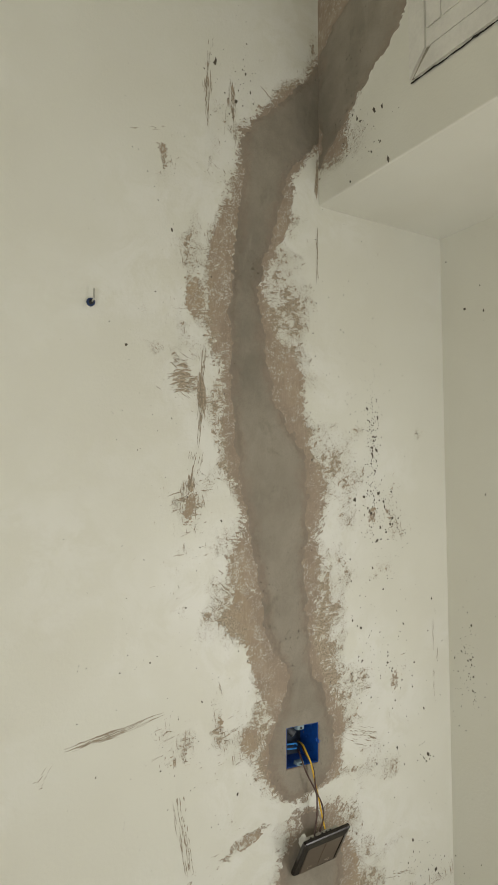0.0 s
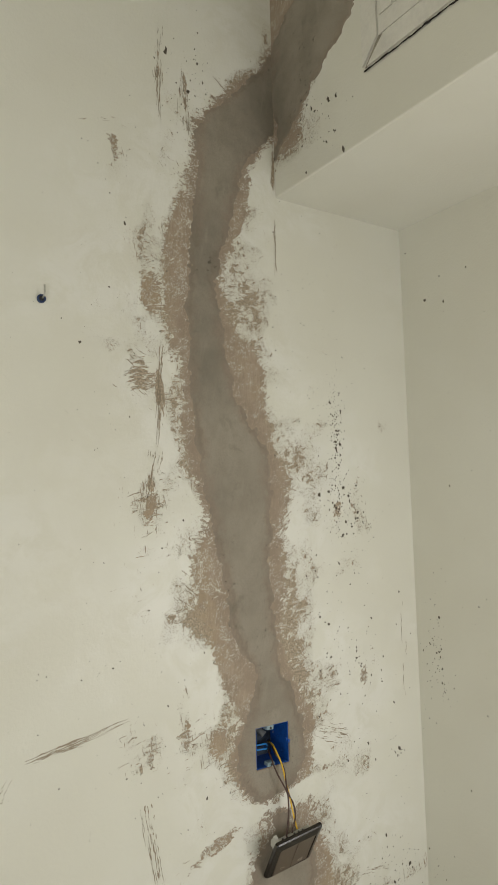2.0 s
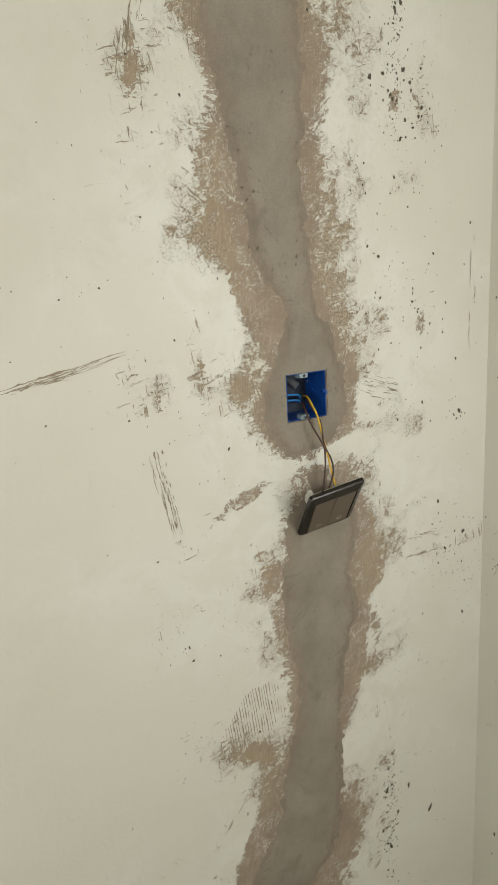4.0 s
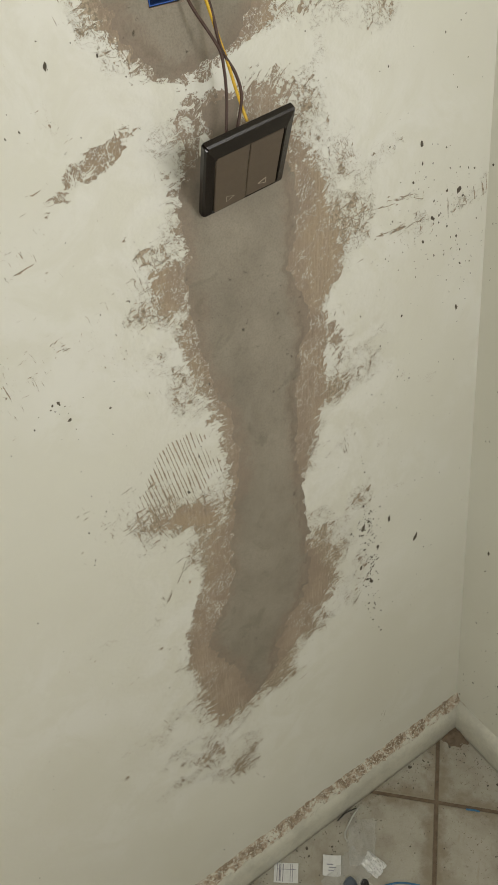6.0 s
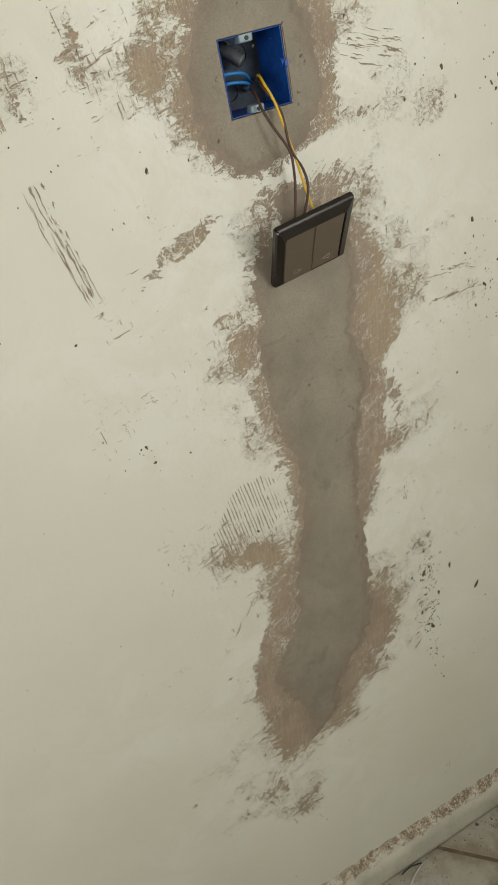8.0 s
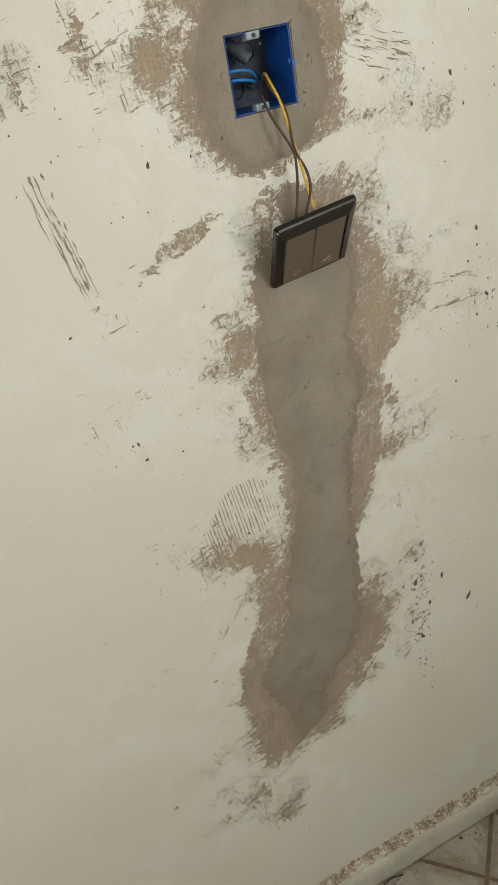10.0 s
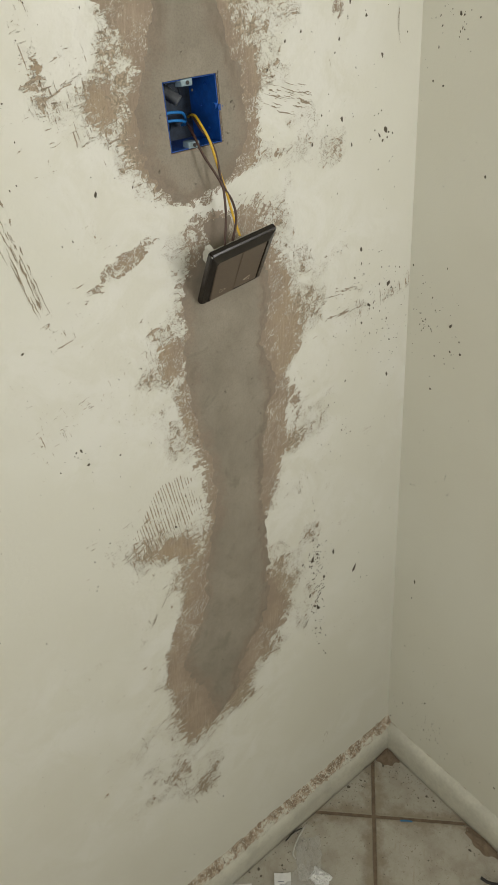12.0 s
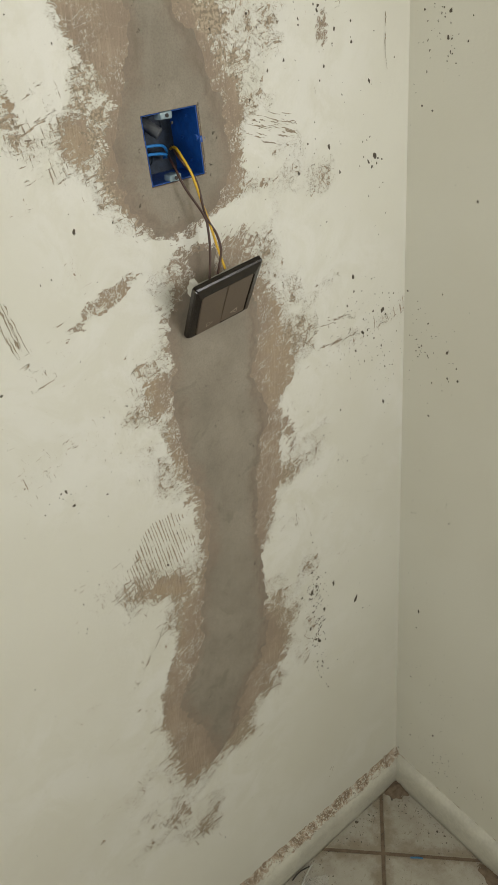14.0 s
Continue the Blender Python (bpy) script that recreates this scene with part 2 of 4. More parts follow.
WALL, WALL_PLAIN = wall_paint(), wall_paint("wall_paint_sound", False)
MORTAR, MORTAR_DAMP = mortar("mortar"), mortar("mortar_damp", 0.03)
SCRATCH = plain("bare_scratch", (0.345, 0.285, 0.205), 0.9, 0.12, 200)
SPLAT = plain("dried_splash", (0.135, 0.115, 0.085), 0.9, 0.2, 300)
SKIRT = plain("skirting_paint", (0.61, 0.595, 0.505), 0.45, 0.10, 16, bump=0.0006)
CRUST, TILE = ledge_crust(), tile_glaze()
GROUT = plain("grout", (0.205, 0.155, 0.108), 0.9, 0.14, 90, bump=0.001, gloss=0.2)
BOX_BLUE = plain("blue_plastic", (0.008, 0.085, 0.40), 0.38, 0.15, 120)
# box blue greyed and darkened: the shade inside the box put into colour
BOX_BACK = plain("shaded_blue_plastic", (0.035, 0.055, 0.085), 0.6, 0.3, 90)
LUG = plain("clear_plastic", (0.30, 0.40, 0.45), 0.25, 0.1, 200)
BROWN = plain("bronze_plastic", (0.014, 0.010, 0.008), 0.24, 0.1, 200, bump=0.00003, gloss=0.40)
ROCKER = plain("bronze_rocker", (0.125, 0.095, 0.068), 0.42, 0.05, 240, bump=0.0001, gloss=0.35)
WHITE_PLASTIC = plain("white_plastic", (0.52, 0.51, 0.46), 0.4, 0.08, 90)
ARROW = plain("pale_print", (0.46, 0.40, 0.32), 0.5, 0.1, 200)
METAL = plain("zinc_metal", (0.55, 0.54, 0.50), 0.35, 0.1, 200, metal=1.0)
WIRE_BROWN = plain("brown_insulation", (0.058, 0.022, 0.012), 0.4, 0.1, 300)
WIRE_YELLOW = plain("yellow_insulation", (0.72, 0.45, 0.02), 0.4, 0.1, 300)
WIRE_BLUE = plain("blue_insulation", (0.02, 0.22, 0.62), 0.4, 0.1, 300)
CONDUIT = plain("grey_conduit", (0.14, 0.15, 0.155), 0.5, 0.15, 200)
FRAME_PAINT = plain("frame_paint", (0.69, 0.67, 0.60), 0.4, 0.06, 20, bump=0.0007)
DARK_GAP = plain("dirty_gap", (0.035, 0.03, 0.024), 0.95, 0.3, 200)
WIRE_DUSTY = plain("dusty_blue_insulation", (0.05, 0.19, 0.36), 0.6, 0.15, 200)
PAPER = plain("white_paper", (0.74, 0.74, 0.72), 0.7, 0.05, 120)
INK = plain("grey_ink", (0.26, 0.26, 0.30), 0.7, 0.1, 200)
FILM = plain("clear_film", (0.78, 0.78, 0.75), 0.2, 0.03, 40, bump=0.0, clear=0.72)
RUBBER = plain("grey_rubber", (0.11, 0.13, 0.16), 0.6, 0.15, 150)
BLACK = plain("black_plastic", (0.022, 0.02, 0.018), 0.5, 0.2, 200)
BRISTLE = plain("pale_bristle", (0.30, 0.27, 0.22), 0.6, 0.15, 300)
PLUG_BLUE = plain("wall_plug_blue", (0.02, 0.045, 0.13), 0.45, 0.2, 300)

# ---- mesh helpers ----


def link(name, bm, material, parent=None, label="", smooth=False):
    me = bpy.data.meshes.new(name)
    bm.to_mesh(me)
    bm.free()
    me.materials.append(material)
    if smooth:
        me.shade_smooth()
    ob = new(name, me)
    if parent:
        ob.parent = parent
    return tagged(ob, label)


def part(name, bm, material, parent, label="", smooth=False):
    return link(name, bm, material, parent, label, smooth)


def empty(name, m, label, category, group="", kind=""):
    ob = new(name)
    ob.empty_display_size = 0.02
    ob.matrix_world = m
    return tagged(ob, label, category, group, kind)


def block(lo, hi, bevel=0.0, segments=2):
    bm = bmesh.new()
    bmesh.ops.create_cube(bm, size=1)
    for v in bm.verts:
        v.co = [lo[n] + (hi[n] - lo[n]) * (v.co[n] + 0.5) for n in range(3)]
    if bevel:
        bmesh.ops.bevel(bm, geom=bm.edges[:], offset=bevel, segments=segments, affect="EDGES", profile=0.6)
    return bm


def grow(bm, other):
    me = bpy.data.meshes.new("scratch")
    other.to_mesh(me)
    other.free()
    bm.from_mesh(me)
    bpy.data.meshes.remove(me)
    return bm


def rod(points, radius, sides=10, steps=8, ribs=0.0):
    """A round rod along a smooth line through the points."""
    pts = [Vector(p) for p in points]
    line = []
    for n in range(len(pts) - 1):
        a, b = pts[n], pts[n + 1]
        ta = (pts[n + 1] - pts[max(n - 1, 0)]) * 0.5
        tb = (pts[min(n + 2, len(pts) - 1)] - pts[n]) * 0.5
        for k in range(steps + (n == len(pts) - 2)):
            t = k / steps
            line.append((2 * t**3 - 3 * t**2 + 1) * a + (t**3 - 2 * t**2 + t) * ta + (-2 * t**3 + 3 * t**2) * b + (t**3 - t**2) * tb)
    bm, rings = bmesh.new(), []
    side = None
    for n, p in enumerate(line):
        way = (line[min(n + 1, len(line) - 1)] - line[max(n - 1, 0)]).normalized()
        side = (side - way * side.dot(way)).normalized() if side else way.orthogonal().normalized()
        up = way.cross(side)
        r = radius + (ribs if n % 2 else 0)
        rings.append([bm.verts.new(p + r * (math.cos(a) * side + math.sin(a) * up)) for a in np.arange(sides) * 2 * math.pi / sides])
    for a, b in zip(rings, rings[1:]):
        for k in range(sides):
            bm.faces.new((a[k], a[(k + 1) % sides], b[(k + 1) % sides], b[k]))
    bm.faces.new(rings[0][::-1])
    bm.faces.new(rings[-1])
    return bm


# ---- fields over a wall: along (m), up (m) ----
rng = np.random.default_rng(7)


def value_noise(u, v, scale, seed):
    table = np.random.default_rng(seed).random((256, 256))
    a, b = u * scale, v * scale
    i, j = np.floor(a).astype(int), np.floor(b).astype(int)
    s, t = a - i, b - j
    s, t = s * s * (3 - 2 * s), t * t * (3 - 2 * t)
    i, j, k, m = i % 256, j % 256, (i + 1) % 256, (j + 1) % 256
    return (table[i, j] * (1 - s) + table[k, j] * s) * (1 - t) + (table[i, m] * (1 - s) + table[k, m] * s) * t


def fbm(u, v, scale, seed, octaves=4):
    return sum((value_noise(u + 7.1 * n, v + 3.7 * n, scale * 2**n, seed + n) - 0.5) * 0.55**n for n in range(octaves))


def band(u, v, v0, v1, left, right):
    """Distance inside a band whose two edges run through evenly spaced places (mm); minus outside."""
    at = np.linspace(v0, v1, len(left))
    lo, hi = np.interp(v, at, np.array(left) / 1000), np.interp(v, at, np.array(right) / 1000)
    return np.minimum.reduce([u - lo, hi - u, v - v0, v1 - v])


def oval(u, v, cu, cv, ru, rv, turn=0.0):
    c, s = math.cos(radians(turn)), math.sin(radians(turn))
    a, b = (u - cu) * c + (v - cv) * s, (v - cv) * c - (u - cu) * s
    return (1 - np.sqrt((a / ru) ** 2 + (b / rv) ** 2)) * min(ru, rv)


def puff(u, v, cu, cv, ru, rv, turn=0.0):
    c, s = math.cos(radians(turn)), math.sin(radians(turn))
    a, b = (u - cu) * c + (v - cv) * s, (v - cv) * c - (u - cu) * s
    return np.exp(-((a / ru) ** 2) - (b / rv) ** 2)


# the filled chase above and below the switch box: left and right edge, bottom to top
UP_L = [-373, -395, -404, -406, -395, -378, -374, -379, -389, -401, -412, -415, -418, -422, -429, -437, -442, -448, -454, -462, -467, -470, -471, -470, -472, -475, -478, -480, -480, -479, -476, -473, -467, -464, -463, -462, -459, -457, -455, -453, -435, -406, -376, -346, -327, -311]
UP_R = [-325, -286, -271, -273, -279, -293, -304, -316, -327, -328, -328, -329, -330, -332, -330, -323, -325, -328, -327, -329, -336, -356, -376, -392, -398, -406, -415, -419, -422, -427, -429, -421, -413, -404, -394, -383, -373, -363, -348, -327, -287, -270, -270, -270, -270, -270]
LOW_L = [-426, -429, -434, -437, -440, -448, -457, -464, -466, -460, -448, -438, -429, -422, -416, -410, -404, -395, -387, -384, -381, -379, -377, -377, -378, -384, -388, -391, -392, -393, -391, -390, -389, -388, -386, -382, -377, -365, -340, -340]
LOW_R = [-422, -391, -383, -377, -371, -360, -345, -326, -315, -307, -303, -300, -298, -297, -296, -296, -296, -296, -295, -294, -293, -292, -291, -288, -285, -280, -275, -266, -264, -267, -270, -274, -269, -261, -256, -259, -271, -304, -310, -310]
# the wider band where the paint is scraped off
TORN_UP_L = [-379, -400, -415, -420, -415, -401, -407, -429, -439, -446, -454, -462, -470, -480, -484, -482, -470, -459, -463, -472, -481, -489, -492, -494, -496, -497, -496, -504, -512, -515, -520, -524, -525, -523, -521, -515, -506, -493, -485, -478, -471, -465, -461, -443, -421, -394, -365, -334, -315, -300]
TORN_UP_R = [-332, -263, -255, -256, -249, -255, -277, -288, -300, -311, -315, -313, -305, -301, -299, -309, -307, -297, -288, -286, -292, -312, -323, -329, -330, -329, -331, -339, -353, -391, -400, -410, -415, -407, -395, -381, -364, -354, -355, -354, -352, -335, -315, -280, -270, -270, -270, -270, -270, -270]
TORN_LOW_L = [-520, -520, -523, -522, -517, -510, -500, -501, -503, -504, -504, -505, -503, -500, -491, -481, -472, -460, -449, -445, -441, -411, -399, -393, -391, -392, -393, -394, -396, -398, -402, -407, -411, -411, -405, -402, -398, -395, -388, -386, -382, -372, -364, -364]
TORN_LOW_R = [-519, -517, -500, -439, -400, -381, -354, -321, -295, -278, -271, -268, -270, -274, -284, -296, -298, -297, -297, -298, -297, -294, -283, -269, -262, -257, -243, -242, -243, -243, -239, -232, -236, -211, -206, -210, -216, -220, -223, -232, -243, -250, -250, -250]

BOX = (-0.371, -0.307, 1.389, 1.454)
BEAM_X, BEAM_Z, CEILING_Z = -0.300, 2.342, 2.95


def mortar_depth(u, v, upper):
    w = v + 0.010 * fbm(u, v, 26, 17)
    d = band(u, w, 1.345, 2.60, UP_L, UP_R) if upper else band(u, w, 0.52, 1.312, LOW_L, LOW_R)
    return d + 0.009 * fbm(u, v, 24, 11) + 0.006 * fbm(u, v, 150, 21)


def damp_field(u, v):
    """Where the mortar has not dried through yet."""
    wet = 1.1 * puff(u, v, -0.315, 2.47, 0.055, 0.10) + 0.85 * puff(u, v, -0.455, 2.23, 0.050, 0.12) + 0.55 * puff(u, v, -0.440, 2.02, 0.05, 0.10)
    wet = wet + 0.5 * puff(u, v, -0.345, 1.52, 0.06, 0.05) + 0.45 * puff(u, v, -0.33, 1.30, 0.05, 0.05) + 0.5 * puff(u, v, -0.42, 0.60, 0.05, 0.10)
    return np.clip(wet + 0.9 * fbm(u, v, 20, 161), 0, 1)


# patches of scraped plaster away from the band: along, up, half width, half height, turn
PATCHES = [
    (-0.549, 1.806, 0.011, 0.026, -12), (-0.600, 2.360, 0.010, 0.022, 10), (-0.543, 2.140, 0.019, 0.036, 4),
    (-0.491, 1.478, 0.008, 0.018, 0), (-0.553, 1.448, 0.006, 0.016, 8), (-0.444, 0.900, 0.045, 0.020, -28),
    (-0.435, 1.300, 0.030, 0.011, 28), (-0.470, 1.288, 0.028, 0.008, 30), (-0.402, 1.172, 0.024, 0.028, 0), (-0.506, 0.440, 0.0088, 0.040, 12),
    (-0.128, 1.170, 0.034, 0.0034, -8), (-0.130, 1.138, 0.034, 0.0026, 0),
    (-0.187, 1.795, 0.010, 0.016, 0), (-0.150, 1.800, 0.005, 0.009, 20), (-0.235, 1.365, 0.012, 0.006, 0),
    (-0.228, 1.040, 0.010, 0.030, 8), (-0.136, 1.505, 0.009, 0.018, -10), (-0.440, 1.445, 0.016, 0.03, 10),
]
# scratches: along, up, half width, half height, turn, strength
ACROSS = [
    (-0.205, 1.405, 0.038, 0.016, -8, 0.30), (-0.490, 1.325, 0.085, 0.040, -6, 0.56), 
    (-0.128, 1.172, 0.040, 0.004, -8, 0.75), (-0.135, 1.137, 0.040, 0.003, 0, 0.9), (-0.560, 2.010, 0.035, 0.040, -22, 0.8),
    (-0.370, 2.500, 0.050, 0.050, -30, 0.7), (-0.631, 2.392, 0.024, 0.004, 16, 1.0), (-0.500, 0.600, 0.060, 0.12, 0, 0.42),
    (-0.360, 0.480, 0.11, 0.050, 25, 0.55), (-0.240, 0.600, 0.050, 0.10, 35, 0.55), (-0.230, 0.960, 0.035, 0.060, 25, 0.7),
    (-0.767, 1.450, 0.02, 0.02, 40, 0.8), (-0.45, 2.49, 0.06, 0.06, 0, 0.5),
]
UPRIGHT = [
    (-0.530, 1.990, 0.010, 0.07, 4, 1.1),
    (-0.545, 1.850, 0.012, 0.060, -8, 0.9), (-0.478, 2.48, 0.012, 0.085, 0, 0.95), (-0.525, 2.52, 0.012, 0.08, 0, 0.8),
    (-0.304, 2.39, 0.009, 0.06, 0, 1.2), (-0.312, 2.60, 0.006, 0.10, 0, 1.1), (-0.304, 2.25, 0.004, 0.10, 0, 0.66),
    (-0.225, 0.88, 0.010, 0.08, 0, 0.75), (-0.541, 0.95, 0.010, 0.03, -10, 0.45), (-0.515, 0.79, 0.012, 0.05, -30, 0.6),
    (-0.492, 1.54, 0.010, 0.03, -20, 0.7), (-0.300, 1.62, 0.012, 0.12, 4, 0.7), (-0.272, 1.50, 0.012, 0.03, 0, 0.8),
]
FLAKED = [
    (-0.365, 2.150, 0.060, 0.110, 0, 0.74), (-0.300, 2.02, 0.060, 0.05, 0, 0.70),
    (-0.250, 1.79, 0.060, 0.085, 0, 0.75), (-0.190, 1.55, 0.085, 0.12, 0, 0.52), (-0.480, 1.380, 0.070, 0.05, 0, 0.48),
    (-0.470, 1.335, 0.060, 0.025, 0, 0.62), (-0.545, 2.26, 0.03, 0.06, 0, 0.6), (-0.505, 2.40, 0.04, 0.12, 0, 0.66),
    (-0.255, 0.76, 0.045, 0.060, 0, 0.74), (-0.225, 0.66, 0.035, 0.07, 0, 0.66), (-0.500, 0.53, 0.05, 0.07, 0, 0.72),
    (-0.225, 1.06, 0.04, 0.07, 0, 0.6),
]
# where the sandy old coat shows, and where threads of paint are left (minus: few): along, up, half width, half height, turn, strength
SANDY = [
    (-0.187, 1.795, 0.02, 0.03, 0, 1.0),     (-0.470, 1.62, 0.030, 0.10, 6, 1.2), (-0.545, 2.14, 0.030, 0.05, 0, 1.0), (-0.410, 1.17, 0.030, 0.04, 0, 1.2), (-0.440, 0.905, 0.06, 0.04, 0, 1.0),
    (-0.225, 1.18, 0.045, 0.08, 0, 0.8), (-0.405, 1.08, 0.025, 0.06, 0, 0.9), (-0.49, 0.48, 0.05, 0.05, 0, 0.9), (-0.26, 1.39, 0.03, 0.06, 0, 0.9),
    (-0.43, 1.40, 0.03, 0.06, 0, 0.9), (-0.44, 1.30, 0.06, 0.03, 0, 0.8), (-0.549, 1.806, 0.02, 0.04, 0, 1.2), (-0.491, 1.478, 0.02, 0.03, 0, 1.2),
]
THREADS = [(-0.44, 0.56, 0.10, 0.12, 0, -0.9), (-0.28, 0.70, 0.04, 0.08, 0, -0.7), (-0.25, 1.00, 0.05, 0.05, 0, -0.3), (-0.22, 1.14, 0.06, 0.09, 0, 0.2), (-0.51, 2.18, 0.03, 0.12, 0, 0.5), (-0.40, 2.44, 0.08, 0.08, 0, -0.7)]


def wall_fields(u, v):
    bare = np.maximum(band(u, v, 1.335, 2.62, TORN_UP_L, TORN_UP_R), band(u, v, 0.44, 1.322, TORN_LOW_L, TORN_LOW_R))
    banded = bare
    near = np.exp(-np.maximum(-bare, 0) / 0.024)
    ragged = 1 + 0.7 * puff(u, v, -0.45, 0.51, 0.12, 0.06) + 0.3 * puff(u, v, -0.36, 1.40, 0.14, 0.09)
    ragged = ragged * np.clip(0.80 + 1.6 * fbm(u, v, 13, 171), 0.40, 1.15)
    bare = bare - 0.034 * puff(u, v, -0.505, 0.482, 0.075, 0.048)
    for patch in PATCHES:
        spot = oval(u, v, *patch)
        ragged = np.where(spot > np.maximum(bare, -0.02), min(max(min(patch[2:4]) / 0.024, 0.16), 0.6), ragged)
        bare = np.maximum(bare, spot)
    bare = bare - 0.002
    wide = np.exp(-np.maximum(-bare, 0) / 0.09)
    away = np.maximum(-banded, 0)
    middle = np.interp(v, [0.46, 0.6, 0.8, 1.0, 1.325, 1.6, 1.9, 2.2, 2.62], [-0.49, -0.42, -0.36, -0.33, -0.31, -0.38, -0.41, -0.455, -0.32])
    rubbed = np.where(u > middle, 0.90 * np.exp(-away / 0.120), 0.70 * np.exp(-away / 0.080)) + 0.60 * fbm(u, v, 14, 131)
    rubbed = rubbed - 0.40 * puff(u, v, -0.165, 1.14, 0.060, 0.070) - 0.22 * puff(u, v, -0.475, 1.42, 0.060, 0.080)
    ragged = ragged - 0.45 * puff(u, v, -0.185, 1.14, 0.050, 0.070)
    fields = {"bare": np.clip(bare, -0.09, 0.06), "ragged": ragged, "side": np.clip((u - middle) / 0.04 + 0.5, 0, 1)}
    fields["sandy"] = np.clip(0.22 + sum(k * puff(u, v, *place) for *place, k in SANDY) + 0.5 * fbm(u, v, 20, 181), 0, 1)
    fields["threads"] = np.clip(0.75 + sum(k * puff(u, v, *place) for *place, k in THREADS) + 1.2 * fbm(u, v, 18, 191), 0, 1)
    spread = np.maximum(mortar_depth(u, v, True), mortar_depth(u, v, False)) + 0.020 * fbm(u, v, 30, 211)
    fields["filled"] = np.clip((spread + 0.024) / 0.022, 0, 1)
    fields["smeared"] = np.clip(0.9 * np.exp(-away / 0.09) + 0.6 * fbm(u, v, 9, 201), 0, 0.5)
    for name, marks, base in (("across", ACROSS, 0.62), ("upright", UPRIGHT, 0.25), ("flaked", FLAKED, 0.74)):
        f = np.maximum(np.maximum(base * near, 0.58 * wide), rubbed * {"flaked": 1.0, "across": 0.72, "upright": 0.4}[name])
        f = f * (1 - 0.55 * puff(u, v, -0.335, 1.328, 0.110, 0.024))
        for *place, strength in marks:
            f = np.maximum(f, (strength + 0.06) * puff(u, v, *place))
        fields[name] = f + (0.30 * fbm(u, v, 38, 141) + 0.55 * fbm(u, v, 11, 151)) * np.clip(f * 2.5 - 0.4, 0, 1)
    comb = np.clip((oval(u, v, -0.440, 0.962, 0.066, 0.050, 25) + 0.035 * fbm(u, v, 40, 55)) / 0.022, -1, 1)
    fields["comb"] = comb * 0.5 + 0.25
    return fields


def sheet(name, us, vs, place, keep, material, fields=None, extra=None, raised=None):
    """A fine rectangular net over us x vs as one mesh. place: along, up, out to x, y, z. keep: which cells stay."""
    u, v = np.meshgrid(us, vs, indexing="ij")
    out = raised(u, v) if raised else np.zeros_like(u)
    cu, cv = (u[1:, 1:] + u[:-1, :-1]) / 2, (v[1:, 1:] + v[:-1, :-1]) / 2
    ids = np.arange(u.size).reshape(u.shape)
    cells = np.stack([ids[:-1, :-1], ids[1:, :-1], ids[1:, 1:], ids[:-1, 1:]], -1)[keep(cu, cv)]
    used = np.unique(cells)
    back = np.full(u.size, -1)
    back[used] = np.arange(len(used))
    cells = back[cells]
    x, y, z = place(u.ravel()[used], v.ravel()[used], out.ravel()[used])
    verts = np.stack([x, y, z], -1).astype(np.float32)
    n = len(verts)
    if extra is not None:
        verts = np.concatenate([verts, np.array(extra[0], np.float32)])
        cells = np.concatenate([cells, np.array(extra[1]) + n])
    me = bpy.data.meshes.new(name)
    me.vertices.add(len(verts))
    me.vertices.foreach_set("co", verts.ravel())
    me.loops.add(cells.size)
    me.loops.foreach_set("vertex_index", cells.ravel().astype(np.int32))
    me.polygons.add(len(cells))
    me.polygons.foreach_set("loop_start", np.arange(0, cells.size, 4, dtype=np.int32))
    me.update(calc_edges=True)
    me.validate()
    if fields:
        for key, value in fields(u.ravel()[used], v.ravel()[used]).items():
            full = np.full(len(verts), -0.09 if key == "bare" else 0.0, np.float32)
            full[:n] = value
            if key == "bare":
                full[n + 8:] = 0.05
            me.attributes.new(key, "FLOAT", "POINT").data.foreach_set("value", full)
    me.materials.append(material)
    flat = np.zeros(len(cells), bool)
    if extra is not None:
        flat[-len(extra[1]):] = True
    me.polygons.foreach_set("use_smooth", ~flat)
    return new(name, me)


def joined(*arrays):
    return np.unique(np.round(np.concatenate(arrays), 5))


def box_faces(lo, hi, skip=()):
    """Corners and quads of a box, without the sides named in skip."""
    c = [(x, y, z) for x in (lo[0], hi[0]) for y in (lo[1], hi[1]) for z in (lo[2], hi[2])]
    quads = {"-x": (0, 1, 3, 2), "+x": (4, 6, 7, 5), "-y": (0, 4, 5, 1), "+y": (2, 3, 7, 6), "-z": (0, 2, 6, 4), "+z": (1, 5, 7, 3)}
    return c, [q for k, q in quads.items() if k not in skip]


# ---- the large structure ----
# assumed room extent, kept small so unseen walls bounce more light
ROOM_X, ROOM_Y = -2.2, -2.4


